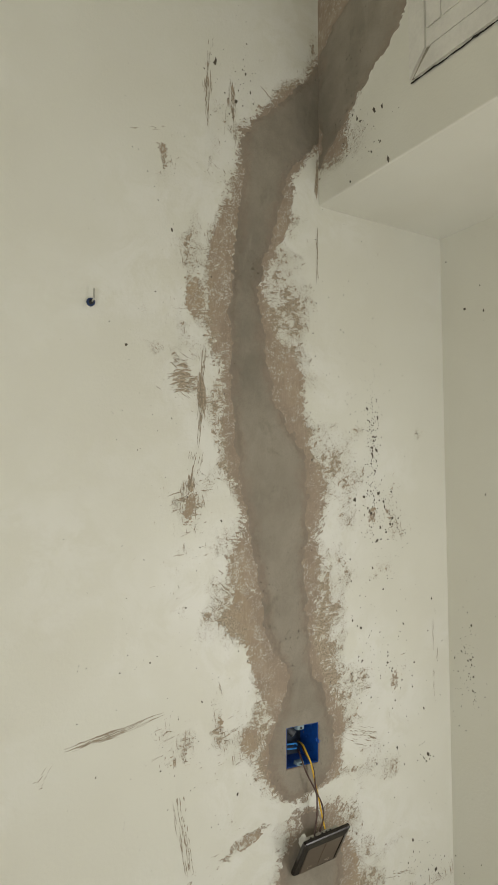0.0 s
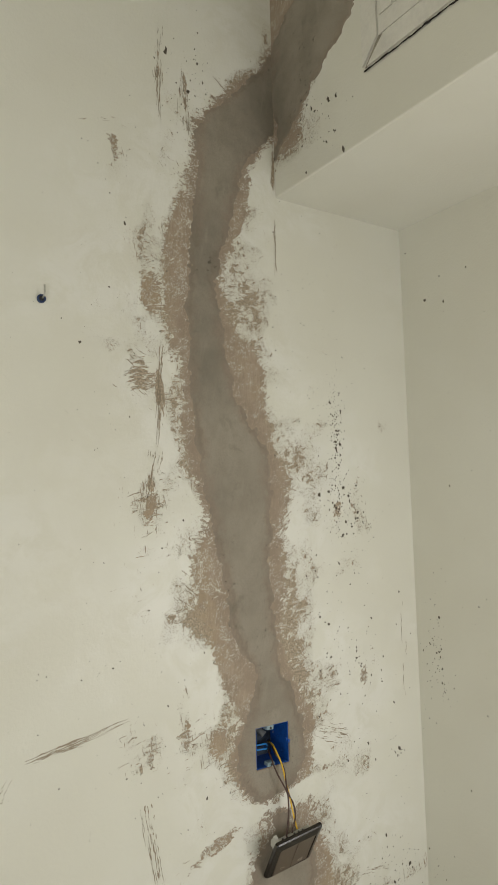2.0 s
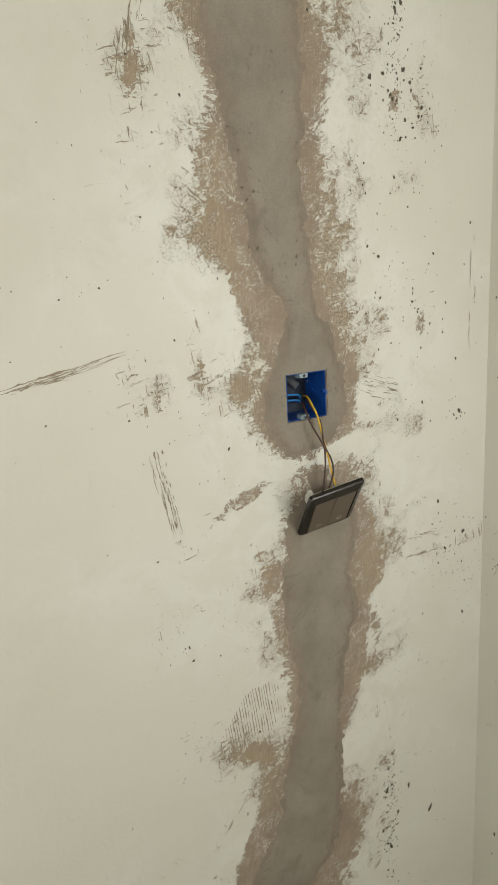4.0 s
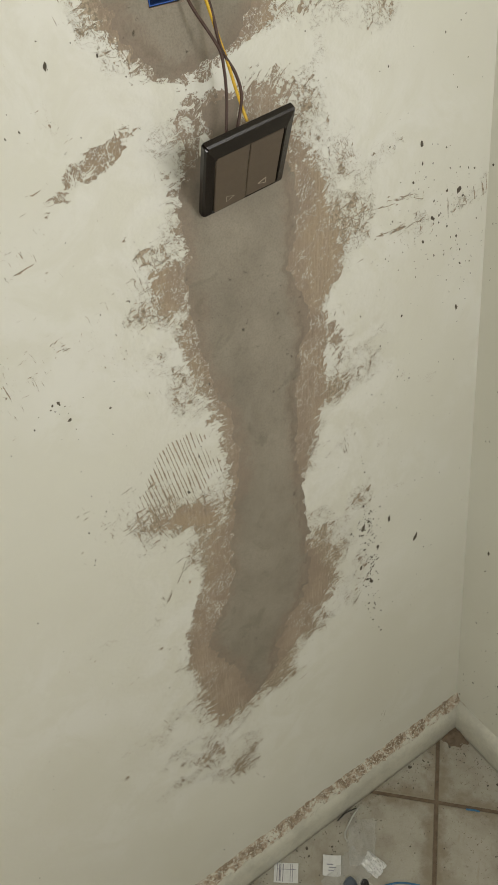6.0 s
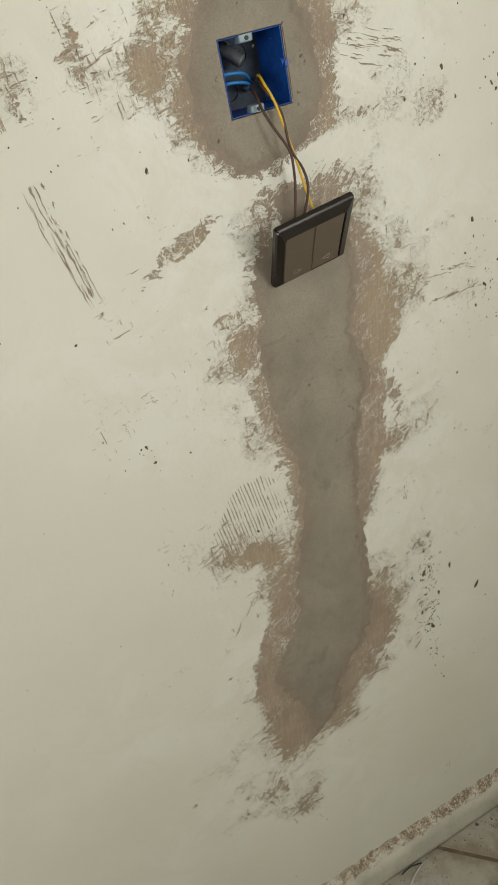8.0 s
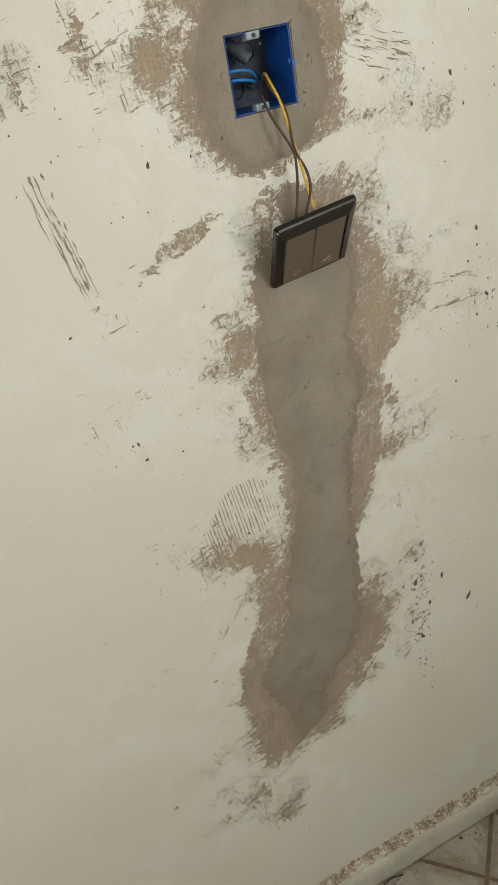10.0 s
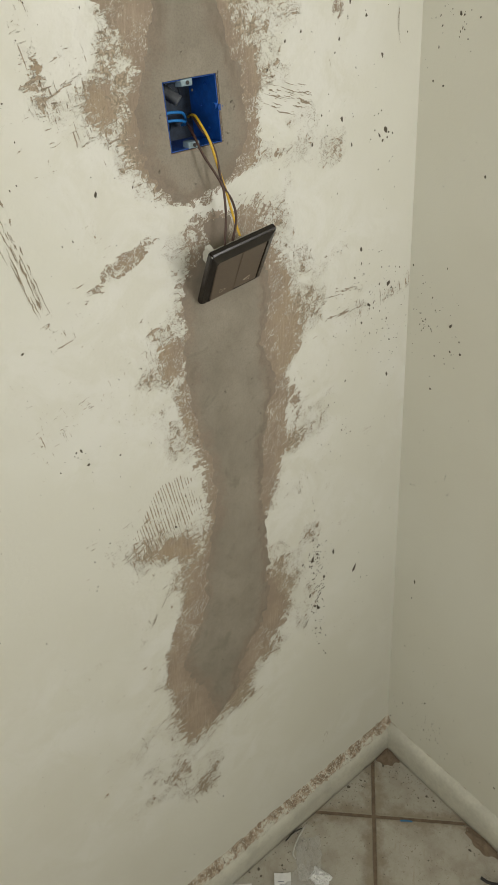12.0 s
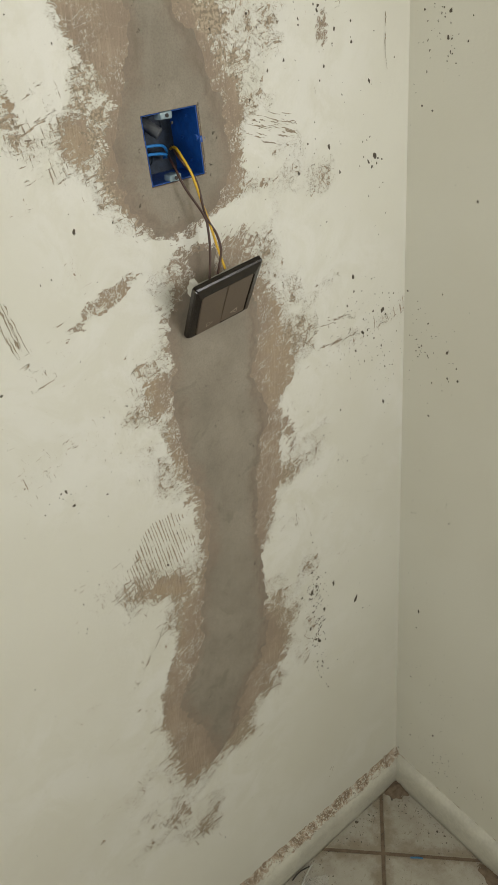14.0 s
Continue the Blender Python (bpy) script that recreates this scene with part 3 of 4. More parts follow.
def main_wall():
    us = joined(np.linspace(ROOM_X, -0.98, 40), np.linspace(-0.98, -0.64, 90), np.linspace(-0.64, BOX[0], 135), np.linspace(BOX[0], BOX[1], 23), np.linspace(BOX[1], 0, 150))
    vs = joined(np.linspace(0, 0.36, 30), np.linspace(0.36, BOX[2], 500), np.linspace(BOX[2], BOX[3], 23), np.linspace(BOX[3], 2.75, 620), [2.85, CEILING_Z])
    corners, quads = box_faces((ROOM_X - 0.15, 0.075, 0), (0.15, 0.20, CEILING_Z))
    reveal, sides = box_faces((BOX[0], 0, BOX[2]), (BOX[1], 0.075, BOX[3]), ("-y", "+y"))
    extra = (corners + reveal, [list(q) for q in quads] + [[k + 8 for k in q[::-1]] for q in sides])
    hole = lambda u, v: ~((u > BOX[0]) & (u < BOX[1]) & (v > BOX[2]) & (v < BOX[3]))
    ob = sheet("wall_north", us, vs, lambda u, v, o: (u, o, v), hole, WALL, wall_fields, extra)
    return tagged(ob, "cream painted wall with scraped, filled cable chase", "wall", kind="structure")


def chase_filling(wall, upper, z0, z1, label):
    us, vs = np.arange(-0.53, -0.2499, 0.002), np.arange(z0, z1 + 0.001, 0.002)

    def depth(u, v):
        return mortar_depth(u, v, upper)

    def raised(u, v):
        h = np.clip(depth(u, v), -0.006, 0.012) * 0.085 + 0.0009 * fbm(u, v, 22, 31) + 0.0004 * fbm(u, v, 120, 41)
        return -np.maximum(h, -0.002)

    def keep(u, v):
        inside = (u > BOX[0] - 0.0004) & (u < BOX[1] + 0.0004) & (v > BOX[2] - 0.0004) & (v < BOX[3] + 0.0004)
        return (depth(u, v) > -0.005) & ~inside & ((u < BEAM_X) | (v < BEAM_Z))

    ob = sheet("mortar_filling", us, vs, lambda u, v, o: (u, o, v), keep, MORTAR, lambda u, v: {"depth": depth(u, v), "damp": damp_field(u, v)}, raised=raised)
    ob.parent = wall
    return tagged(ob, label)


WALL_N = main_wall()
chase_filling(WALL_N, True, 1.28, 2.64, "smooth grey-brown mortar filling of the chase")
chase_filling(WALL_N, False, 0.45, 1.36, "smooth grey-brown mortar filling below the switch")


def wall_slab(name, lo, hi, label, material=WALL_PLAIN):
    return tagged(link(name, block(lo, hi), material), label, "wall", kind="structure")


wall_slab("wall_east", (0, ROOM_Y - 0.15, 0), (0.15, 0, BEAM_Z), "plain cream painted side wall with dark splashes")
# west wall, south wall and ceiling are unseen: added to enclose and bounce light
wall_slab("wall_west", (ROOM_X - 0.15, ROOM_Y, 0), (ROOM_X, 0, CEILING_Z), "plain cream painted wall behind the viewer")
wall_slab("wall_south", (ROOM_X - 0.15, ROOM_Y - 0.15, 0), (0, ROOM_Y, CEILING_Z), "plain cream painted wall behind the viewer")
tagged(link("ceiling", block((ROOM_X - 0.15, ROOM_Y - 0.15, CEILING_Z), (0.15, 0.20, CEILING_Z + 0.12)), WALL_PLAIN), "plain white painted ceiling", "ceiling", kind="structure")

# beam over the recess: its face carries the end of the chase
FACE_L = [8, 8, 0, -6, -6, -6, 4, 40, 120, 190]
FACE_R = [14, 62, 92, 150, 205, 226, 229, 229, 229, 229]
FACE_TORN_R = [66, 76, 106, 160, 212, 228, 230, 230, 230, 230]


def face_depth(s, v):
    return band(s, v, 2.42, 2.72, FACE_L, FACE_R) + 0.030 * fbm(s, v, 45, 61) + 0.006 * fbm(s, v, 160, 71)


def face_fields(s, v):
    bare = np.maximum(band(s, v, 2.405, 2.80, [-10] * 10, FACE_TORN_R), oval(s, v, 0.05, 2.43, 0.035, 0.03))
    near = np.exp(-np.maximum(-bare, 0) / 0.03)
    flaked = np.maximum(0.92 * near, 0.80 * puff(s, v, 0.10, 2.42, 0.06, 0.06))
    upright = np.maximum(0.3 * near, np.maximum(1.1 * puff(s, v, 0.0, 2.40, 0.012, 0.05), 0.7 * puff(s, v, 0.09, 2.40, 0.04, 0.04, 10)))
    return {"bare": np.clip(bare - 0.004, -0.09, 0.06), "flaked": flaked, "upright": upright, "across": 0.55 * near, "comb": 0 * s - 0.25, "ragged": 0 * s + 0.9, "side": 0 * s + 0.8, "sandy": 0 * s + 0.1, "threads": 0 * s + 0.6, "filled": np.clip((face_depth(s, v) + 0.03) / 0.026, 0, 1), "smeared": 0.6 * near}


def beam():
    turn = 0.003
    ss, vs = joined(np.arange(0, 0.6, 0.003), np.linspace(0.6, -ROOM_Y, 20)), joined(np.arange(BEAM_Z, BEAM_Z + turn, 0.001), np.arange(BEAM_Z + turn, 2.78, 0.003), [2.78, CEILING_Z])
    corners, quads = box_faces((BEAM_X + turn, ROOM_Y, BEAM_Z), (0.15, 0, CEILING_Z), ("-x",))

    def rounded(s, v, o):
        low = np.clip(turn - (v - BEAM_Z), 0, turn)
        return BEAM_X + turn - np.sqrt(turn**2 - low**2) - o, -s, v

    ob = sheet("beam", ss, vs, rounded, lambda s, v: s > -1, WALL, face_fields, (corners, [list(q) for q in quads]))
    tagged(ob, "cream painted beam over the wall recess", "beam", kind="structure")

    def raised(s, v):
        h = np.clip(face_depth(s, v), -0.006, 0.010) * 0.13 + 0.0009 * fbm(s, v, 22, 81)
        return np.maximum(h, -0.002)

    fill = sheet("mortar_filling", np.arange(0, 0.2305, 0.002), np.arange(2.41, 2.72, 0.002), lambda s, v, o: (BEAM_X - o, -s, v),
                 lambda s, v: face_depth(s, v) > -0.005, MORTAR, lambda s, v: {"depth": face_depth(s, v), "damp": np.clip(1.1 * puff(s, v, 0.015, 2.46, 0.045, 0.09) + 0.5 * puff(s, v, 0.12, 2.60, 0.06, 0.10) + 0.9 * fbm(s, v, 20, 161), 0, 1)}, raised=raised)
    fill.parent = ob
    tagged(fill, "smooth grey-brown mortar filling on the beam")
    return ob


BEAM = beam()

# ---- opening frame set in the beam ----


def bar_run(along, lo, hi, out, bevel):
    """A straight member on the beam face; along: 's' runs along the beam, 'v' runs upwards."""
    (s0, v0), (s1, v1) = lo, hi
    return block((BEAM_X - out, -s1, v0), (BEAM_X + 0.004, -s0, v1), bevel)


def hatch_frame():
    f = empty("window_frame", pose(BEAM_X, -0.234, 2.444), "white painted wooden frame with mitred corner set in the beam", "window frame")
    f.parent = None
    inv = f.matrix_world.inverted()

    def add(name, bm, mat, label=""):
        bmesh.ops.transform(bm, matrix=inv, verts=bm.verts)
        return part(name, bm, mat, f, label)

    def prism(ring, out, low):
        bm = bmesh.new()
        top = [bm.verts.new((BEAM_X - out, -s, v)) for s, v in ring]
        foot = [bm.verts.new((BEAM_X + low, -s, v)) for s, v in ring]
        bm.faces.new(top)
        for k in range(len(ring)):
            bm.faces.new((top[k], foot[k], foot[(k + 1) % len(ring)], top[(k + 1) % len(ring)]))
        bmesh.ops.recalc_face_normals(bm, faces=bm.faces)
        return bm

    head = CEILING_Z - 0.003
    add("stile", prism([(0.234, 2.450), (0.2655, 2.482), (0.2655, head), (0.234, head)], 0.0042, 0.003), FRAME_PAINT)
    add("rail", prism([(0.243, 2.447), (1.60, 2.447), (1.60, 2.478), (0.279, 2.478)], 0.0042, 0.003), FRAME_PAINT)
    add("mitre", prism([(0.237, 2.448), (0.244, 2.4485), (0.278, 2.4795), (0.267, 2.481)], 0.0016, 0.003), BARE_WOOD, "bare grey wood at the open mitre")
    add("sash_stile", bar_run("v", (0.269, 2.511), (0.296, CEILING_Z - 0.004), 0.0028, 0.001), FRAME_PAINT)
    add("sash_rail", bar_run("s", (0.269, 2.481), (1.58, 2.508), 0.0028, 0.001), FRAME_PAINT)
    add("panel", bar_run("s", (0.299, 2.512), (1.57, CEILING_Z - 0.005), 0.0018, 0.0008), FRAME_PAINT)
    # dark joint under the rail, where the plaster has cracked away
    bm = bmesh.new()
    a, b = [], []
    for s in np.arange(0.234, 1.2, 0.006):
        w = 0.0014 + 0.0012 * noise.noise((s * 60, 0, 0))
        m = 2.4435 + 0.0022 * noise.noise((s * 35, 3, 0)) + 0.0012 * noise.noise((s * 140, 7, 0))
        a.append(bm.verts.new((BEAM_X - 0.0016, -s, m - max(w, 0.0006))))
        b.append(bm.verts.new((BEAM_X - 0.0016, -s, m + max(w, 0.0006))))
    for k in range(len(a) - 1):
        bm.faces.new((a[k], a[k + 1], b[k + 1], b[k]))
    add("crack", bm, DARK_GAP, "dark crack under the frame")
    return f


BARE_WOOD = plain("grey_bare_wood", (0.34, 0.31, 0.24), 0.8, 0.2, 60)
hatch_frame()

# ---- skirting ----


def skirting(name, length, m):
    """A moulded skirting that runs along local -x, standing off the local plane y = 0."""
    profile = [(0, 0), (-0.0165, 0), (-0.0175, 0.012), (-0.0185, 0.045), (-0.018, 0.058), (-0.0155, 0.069), (-0.011, 0.077), (-0.005, 0.0815), (0, 0.083)]
    bm, rings = bmesh.new(), []
    for x in np.linspace(0, -length, int(length / 0.02)):
        w = 0.0011 * noise.noise((x * 9, length, 0))
        rings.append([bm.verts.new((x, y + (w if y < 0 else 0), z)) for y, z in profile])
    for a, b in zip(rings, rings[1:]):
        for k in range(len(profile) - 1):
            bm.faces.new((a[k], a[k + 1], b[k + 1], b[k]))
    bm.faces.new(rings[0][::-1])
    bm.faces.new(rings[-1])
    ob = link(name, bm, SKIRT, smooth=True)
    ob.matrix_world = m
    return tagged(ob, "cream skirting with crumbling plaster along its top", "skirting", kind="structure")


def crust(ob, length, high, amount, label):
    """Crumbled bed over the skirting, thick at the bottom and torn along its top."""
    us, vs = np.arange(-length, 0.0001, 0.004), np.linspace(0.070, 0.118, 17)

    def raised(u, v):
        top = high + 0.0016 * fbm(u, v * 0, 30, 91) + 0.0012 * fbm(u, v * 0, 140, 95)
        fall = np.clip((top - v) / 0.022, -0.3, 1.0)
        lump = fbm(u, v, 55, 101) * 0.003 + fbm(u, v, 200, 111) * 0.002
        return fall * 0.0125 * amount + lump * (fall > -0.1) * amount - 0.0012

    crumb = sheet("plaster_crust", us, vs, lambda u, v, o: (u, -o, v), lambda u, v: u < 1, CRUST, raised=raised)
    crumb.parent = ob
    return tagged(crumb, label)


S1 = skirting("baseboard", 2.2, pose(0, 0, 0))
crust(S1, 2.2, 0.103, 1.0, "crumbling paint and mortar along the skirting top")
S2 = skirting("baseboard", 2.4, pose(0, 0, 0) @ Matrix(((0, 1, 0, 0), (1, 0, 0, 0), (0, 0, 1, 0), (0, 0, 0, 1))))
crust(S2, 2.4, 0.090, 0.30, "thin crumbled paint along the skirting top")

# ---- switch box in the wall ----


def switch_box():
    x0, x1, z0, z1 = BOX
    f = empty("switch_box", pose(x0, 0, z0), "blue plastic switch box sunk in the wall, cover off", "switch box")
    inv = f.matrix_world.inverted()
    deep, t, lip = 0.052, 0.0016, 0.0004

    def add(name, bm, mat, label="", smooth=False, parent=None):
        bmesh.ops.transform(bm, matrix=inv, verts=bm.verts)
        return part(name, bm, mat, parent or f, label, smooth)

    e = 0.0006
    add("side", block((x0 + e, lip, z0 + e), (x0 + t, deep, z1 - e), 0.0004), BOX_BLUE)
    right = add("side", block((x1 - t, lip, z0 + e), (x1 - e, deep, z1 - e), 0.0004), BOX_BLUE)
    add("side", block((x0 + t, lip + 0.0006, z1 - t), (x1 - t, deep, z1 - e), 0.0004), BOX_BLUE)
    add("side", block((x0 + t, lip + 0.0006, z0 + e), (x1 - t, deep, z0 + t), 0.0004), BOX_BLUE)
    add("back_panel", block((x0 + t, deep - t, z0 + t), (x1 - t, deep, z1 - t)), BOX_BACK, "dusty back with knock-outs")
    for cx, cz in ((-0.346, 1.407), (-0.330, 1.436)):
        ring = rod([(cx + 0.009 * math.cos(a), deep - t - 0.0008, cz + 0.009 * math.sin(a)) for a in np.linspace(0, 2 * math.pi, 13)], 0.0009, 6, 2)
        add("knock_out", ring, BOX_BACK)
    for cz in (z1 - 0.004, z0 + 0.004):
        lug = block((-0.0062, -0.0022, -0.0036), (0.0062, 0.012, 0.0034), 0.0014)
        for v in lug.verts:
            v.co += Vector((-0.343, 0.001, cz)) + 0.0012 * noise.noise_vector(v.co * 300)
        body = add("screw_lug", lug, LUG, "clear plastic screw lug", True)
        hole = rod([(-0.343, -0.0022, cz), (-0.343, 0.006, cz)], 0.0019, 10, 1)
        add("screw_hole", hole, BLACK, parent=body)
    # moulded bosses on the side seen through the opening
    for cy, cz, r in ((0.004, 1.424, 0.0032), (0.018, 1.444, 0.0012), (0.018, 1.402, 0.0012), (0.03, 1.423, 0.0012)):
        add("boss", rod([(x1 - 0.0005, cy, cz), (x1 - 0.0042, cy, cz)], r, 12, 1), BOX_BLUE)
    add("ear", rod([(x1 + 0.0008, -0.0012, 1.4225), (x1 + 0.0008, 0.006, 1.4225)], 0.0032, 12, 1), BOX_BLUE)
    # corrugated conduit that enters at the upper corner
    tube = rod([(-0.354, 0.046, 1.452), (-0.348, 0.036, 1.442), (-0.338, 0.026, 1.431)], 0.0052, 12, 9, 0.0011)
    add("conduit", tube, CONDUIT, "grey corrugated conduit end", True)
    for dz in (0.0, 0.0075):
        w = rod([(x0 + t, 0.006, 1.4255 - dz), (-0.362, 0.004, 1.4258 - dz), (-0.346, 0.010, 1.4225 - dz), (-0.333, 0.026, 1.412 - dz * 0.4), (-0.327, 0.044, 1.405)], 0.0014, 8, 6)
        add("wire", w, WIRE_BLUE, "light blue insulated wire", True)
    return f


switch_box()

# ---- hanging switch with its wires ----


def hanging_switch():
    m = pose(-0.3255, -0.0275, 1.2683, 35.5, -6.7, -1.6)
    f = empty("light_switch", m, "bronze double light switch hanging by its wires", "light switch")
    half = 0.0433
    # frame: a bevelled ring with sloping border
    bm = bmesh.new()
    rings = []
    for hx, z0, z1, y in ((half, -half, half, 0.0015), (half, -half, half, -0.0035), (half - 0.0012, -half + 0.0012, half - 0.0012, -0.0052),
                          (0.0350, -0.0388, 0.0295, -0.0072), (0.0340, -0.0380, 0.0287, -0.0066), (0.0335, -0.0376, 0.0282, 0.0010)):
        rings.append([bm.verts.new((x, y, z)) for x, z in ((-hx, z0), (hx, z0), (hx, z1), (-hx, z1))])
    for a, b in zip(rings, rings[1:] + rings[:1]):
        for k in range(4):
            bm.faces.new((a[k], a[(k + 1) % 4], b[(k + 1) % 4], b[k]))
    bmesh.ops.recalc_face_normals(bm, faces=bm.faces)
    corners = [e for e in bm.edges if abs(e.verts[0].co.x - e.verts[1].co.x) < 0.003 and abs(e.verts[0].co.z - e.verts[1].co.z) < 0.003]
    bmesh.ops.bevel(bm, geom=corners, offset=0.0016, segments=2, affect="EDGES")
    part("cover_frame", bm, BROWN, f, "dark bronze cover frame")
    # two rockers, slightly hollow
    for x0, x1, tilt in ((-0.0331, -0.0003, 0.0004), (0.0003, 0.0331, -0.0003)):
        bm = bmesh.new()
        rows = []
        for z in np.linspace(-0.0372, 0.0278, 13):
            y = -0.0064 - 0.0006 * (0.5 - z / 0.066) - 0.0004 * (z / 0.033) ** 2 + tilt * z / 0.033
            rows.append([bm.verts.new((x, yy, z)) for x, yy in ((x0, 0.0), (x0, y + 0.0006), (x0 + 0.0006, y), (x1 - 0.0006, y), (x1, y + 0.0006), (x1, 0.0))])
        for a, b in zip(rows, rows[1:]):
            for k in range(5):
                bm.faces.new((a[k], a[k + 1], b[k + 1], b[k]))
        bm.faces.new(rows[0][::-1])
        bm.faces.new(rows[-1])
        bmesh.ops.recalc_face_normals(bm, faces=bm.faces)
        rocker = part("rocker", bm, ROCKER, f, "satin bronze rocker")
        cx, way = (x0 + x1) / 2, 1 if x0 < -0.01 else -1
        tri = [(cx - 0.0042 * way, -0.0075, -0.0305), (cx + 0.0042 * way, -0.0074, -0.0272), (cx - 0.0042 * way, -0.0073, -0.0239), (cx - 0.0042 * way, -0.0075, -0.0305)]
        bm = bmesh.new()
        for a, b in zip(tri, tri[1:]):
            grow(bm, rod([a, b], 0.00030, 5, 1))
        part("arrow_mark", bm, ARROW, rocker, "thin pale arrow outline")
    part("backing_plate", block((-0.034, 0.0018, -0.030), (0.034, 0.0034, 0.034), 0.0008), METAL, f, "zinc mounting plate")
    bm = block((-0.026, 0.0036, -0.006), (0.026, 0.013, 0.026), 0.0014)
    body = part("switch_body", bm, WHITE_PLASTIC, f, "white plastic switch body")
    for x in (-0.020, -0.012, 0.002, 0.010, 0.018):
        part("terminal", rod([(x, 0.009, 0.0257), (x, 0.009, 0.0272)], 0.0016, 8, 1), BLACK, body)
    for x, z0, z1 in ((-0.0355, 0.012, 0.034), (0.0300, 0.000, 0.020)):
        claw = block((x, 0.0036, z0), (x + 0.006, 0.016, z1), 0.001)
        grow(claw, block((x + 0.001, 0.0155, z0 + 0.004), (x + 0.009, 0.0185, z0 + 0.010), 0.0006))
        part("claw", claw, WHITE_PLASTIC, f, "pale fixing claw")
    inv = m.inverted()
    runs = (
        (WIRE_BROWN, [(-0.322, 0.044, 1.410), (-0.340, 0.012, 1.411), (-0.3447, -0.004, 1.4033), (-0.3424, -0.014, 1.3847), (-0.3311, -0.024, 1.3562), (-0.3311, -0.028, 1.3413), (-0.3356, -0.033, 1.3208), (-0.3431, -0.0365, 1.2954)], "dark brown insulated wire"),
        (WIRE_BROWN, [(-0.316, 0.044, 1.414), (-0.332, 0.012, 1.415), (-0.3364, -0.004, 1.4086), (-0.3276, -0.013, 1.3878), (-0.3273, -0.021, 1.3551), (-0.321, -0.027, 1.3356), (-0.3214, -0.032, 1.3188), (-0.3321, -0.0365, 1.2981)], "dark brown insulated wire"),
        (WIRE_YELLOW, [(-0.318, 0.044, 1.412), (-0.331, 0.012, 1.418), (-0.3342, -0.004, 1.4103), (-0.3309, -0.012, 1.3943), (-0.3266, -0.0178, 1.3639), (-0.3249, -0.024, 1.344), (-0.3234, -0.03, 1.3205), (-0.3218, -0.0365, 1.3008)], "yellow insulated wire"),
    )
    for mat, points, label in runs:
        bm = rod(points, 0.00135, 8, 8)
        bmesh.ops.transform(bm, matrix=inv, verts=bm.verts)
        part("wire", bm, mat, f, label, True)
    return f


hanging_switch()

# ---- wall plug with a bent pin ----


def wall_plug():
    f = empty("wall_plug", pose(-0.711, 0, 2.104), "dark blue wall plug with bent metal pin", "wall plug")
    bm = rod([(0, 0.012, 0), (0, -0.003, 0)], 0.0062, 14, 2)
    part("sleeve", bm, PLUG_BLUE, f)
    bm = rod([(0, -0.0028, 0), (0, -0.0042, 0)], 0.0036, 12, 1)
    part("core", bm, BLACK, f)
    part("pin", rod([(0.001, 0.004, 0.001), (0.001, -0.006, 0.001), (0.002, -0.010, 0.006), (0.002, -0.010, 0.018)], 0.0013, 8, 6), METAL, f, "bent zinc pin", True)
    return f


wall_plug()

# ---- dried splashes ----


def splash(name, parent, spots, place, label):
    """Small flattened blobs on a wall; spots: along, up, half width, half height, turn (radians)."""
    verts, faces = [], []
    for u, v, a, b, turn in spots:
        n, k = len(verts), 7
        c, s = math.cos(turn), math.sin(turn)
        for ring, out in ((1.0, -0.0002), (0.6, 1.0)):
            for q in range(k):
                w = 2 * math.pi * q / k
                j = ring * (1 + 0.9 * (rng.random() - 0.5))
                p, r = a * j * math.cos(w), b * j * math.sin(w)
                verts.append(place(u + p * c - r * s, v + p * s + r * c, out * min(a, b) * 0.45 if out > 0 else out))
        faces += [(n + q, n + (q + 1) % k, n + k + (q + 1) % k, n + k + q) for q in range(k)]
        faces.append(tuple(n + k + q for q in range(k)))
    me = bpy.data.meshes.new(name)
    me.from_pydata(verts, [], faces)
    me.materials.append(SPLAT)
    ob = new(name, me)
    ob.parent = parent
    return tagged(ob, label, kind="stuff")


def cluster(u, v, su, sv, count, size, lean=0.0):
    out = []
    for _ in range(count):
        a = size * math.exp(rng.normal(0, 0.5))
        out.append((u + rng.normal(0, su), v + rng.normal(0, sv), a * 0.72, a * (0.7 + 0.8 * rng.random() ** 2), lean + rng.normal(0, 0.35)))
    return out


NORTH_SPLASH = [
    (-0.182, 1.92, 0.009, 0.075, 260, 0.0011), (-0.165, 1.79, 0.032, 0.032, 120, 0.0010), (-0.18, 1.55, 0.06, 0.09, 140, 0.0010),
    (-0.064, 1.345, 0.016, 0.020, 14, 0.0010), (-0.085, 1.135, 0.040, 0.040, 102, 0.0009), (-0.198, 0.62, 0.008, 0.070, 119, 0.0012),
    (-0.205, 0.72, 0.012, 0.02, 70, 0.0012), (-0.544, 1.101, 0.012, 0.005, 12, 0.0008), (-0.50, 1.0, 0.15, 0.35, 187, 0.0007),
    (-0.25, 1.9, 0.06, 0.25, 204, 0.0007), (-0.55, 2.1, 0.12, 0.25, 153, 0.0007), (-0.13, 1.0, 0.06, 0.3, 153, 0.0007),
    (-0.58, 1.5, 0.1, 0.10, 85, 0.0007), (-0.47, 2.50, 0.03, 0.06, 85, 0.0009), (-0.03, 1.08, 0.020, 0.035, 40, 0.0008),
]
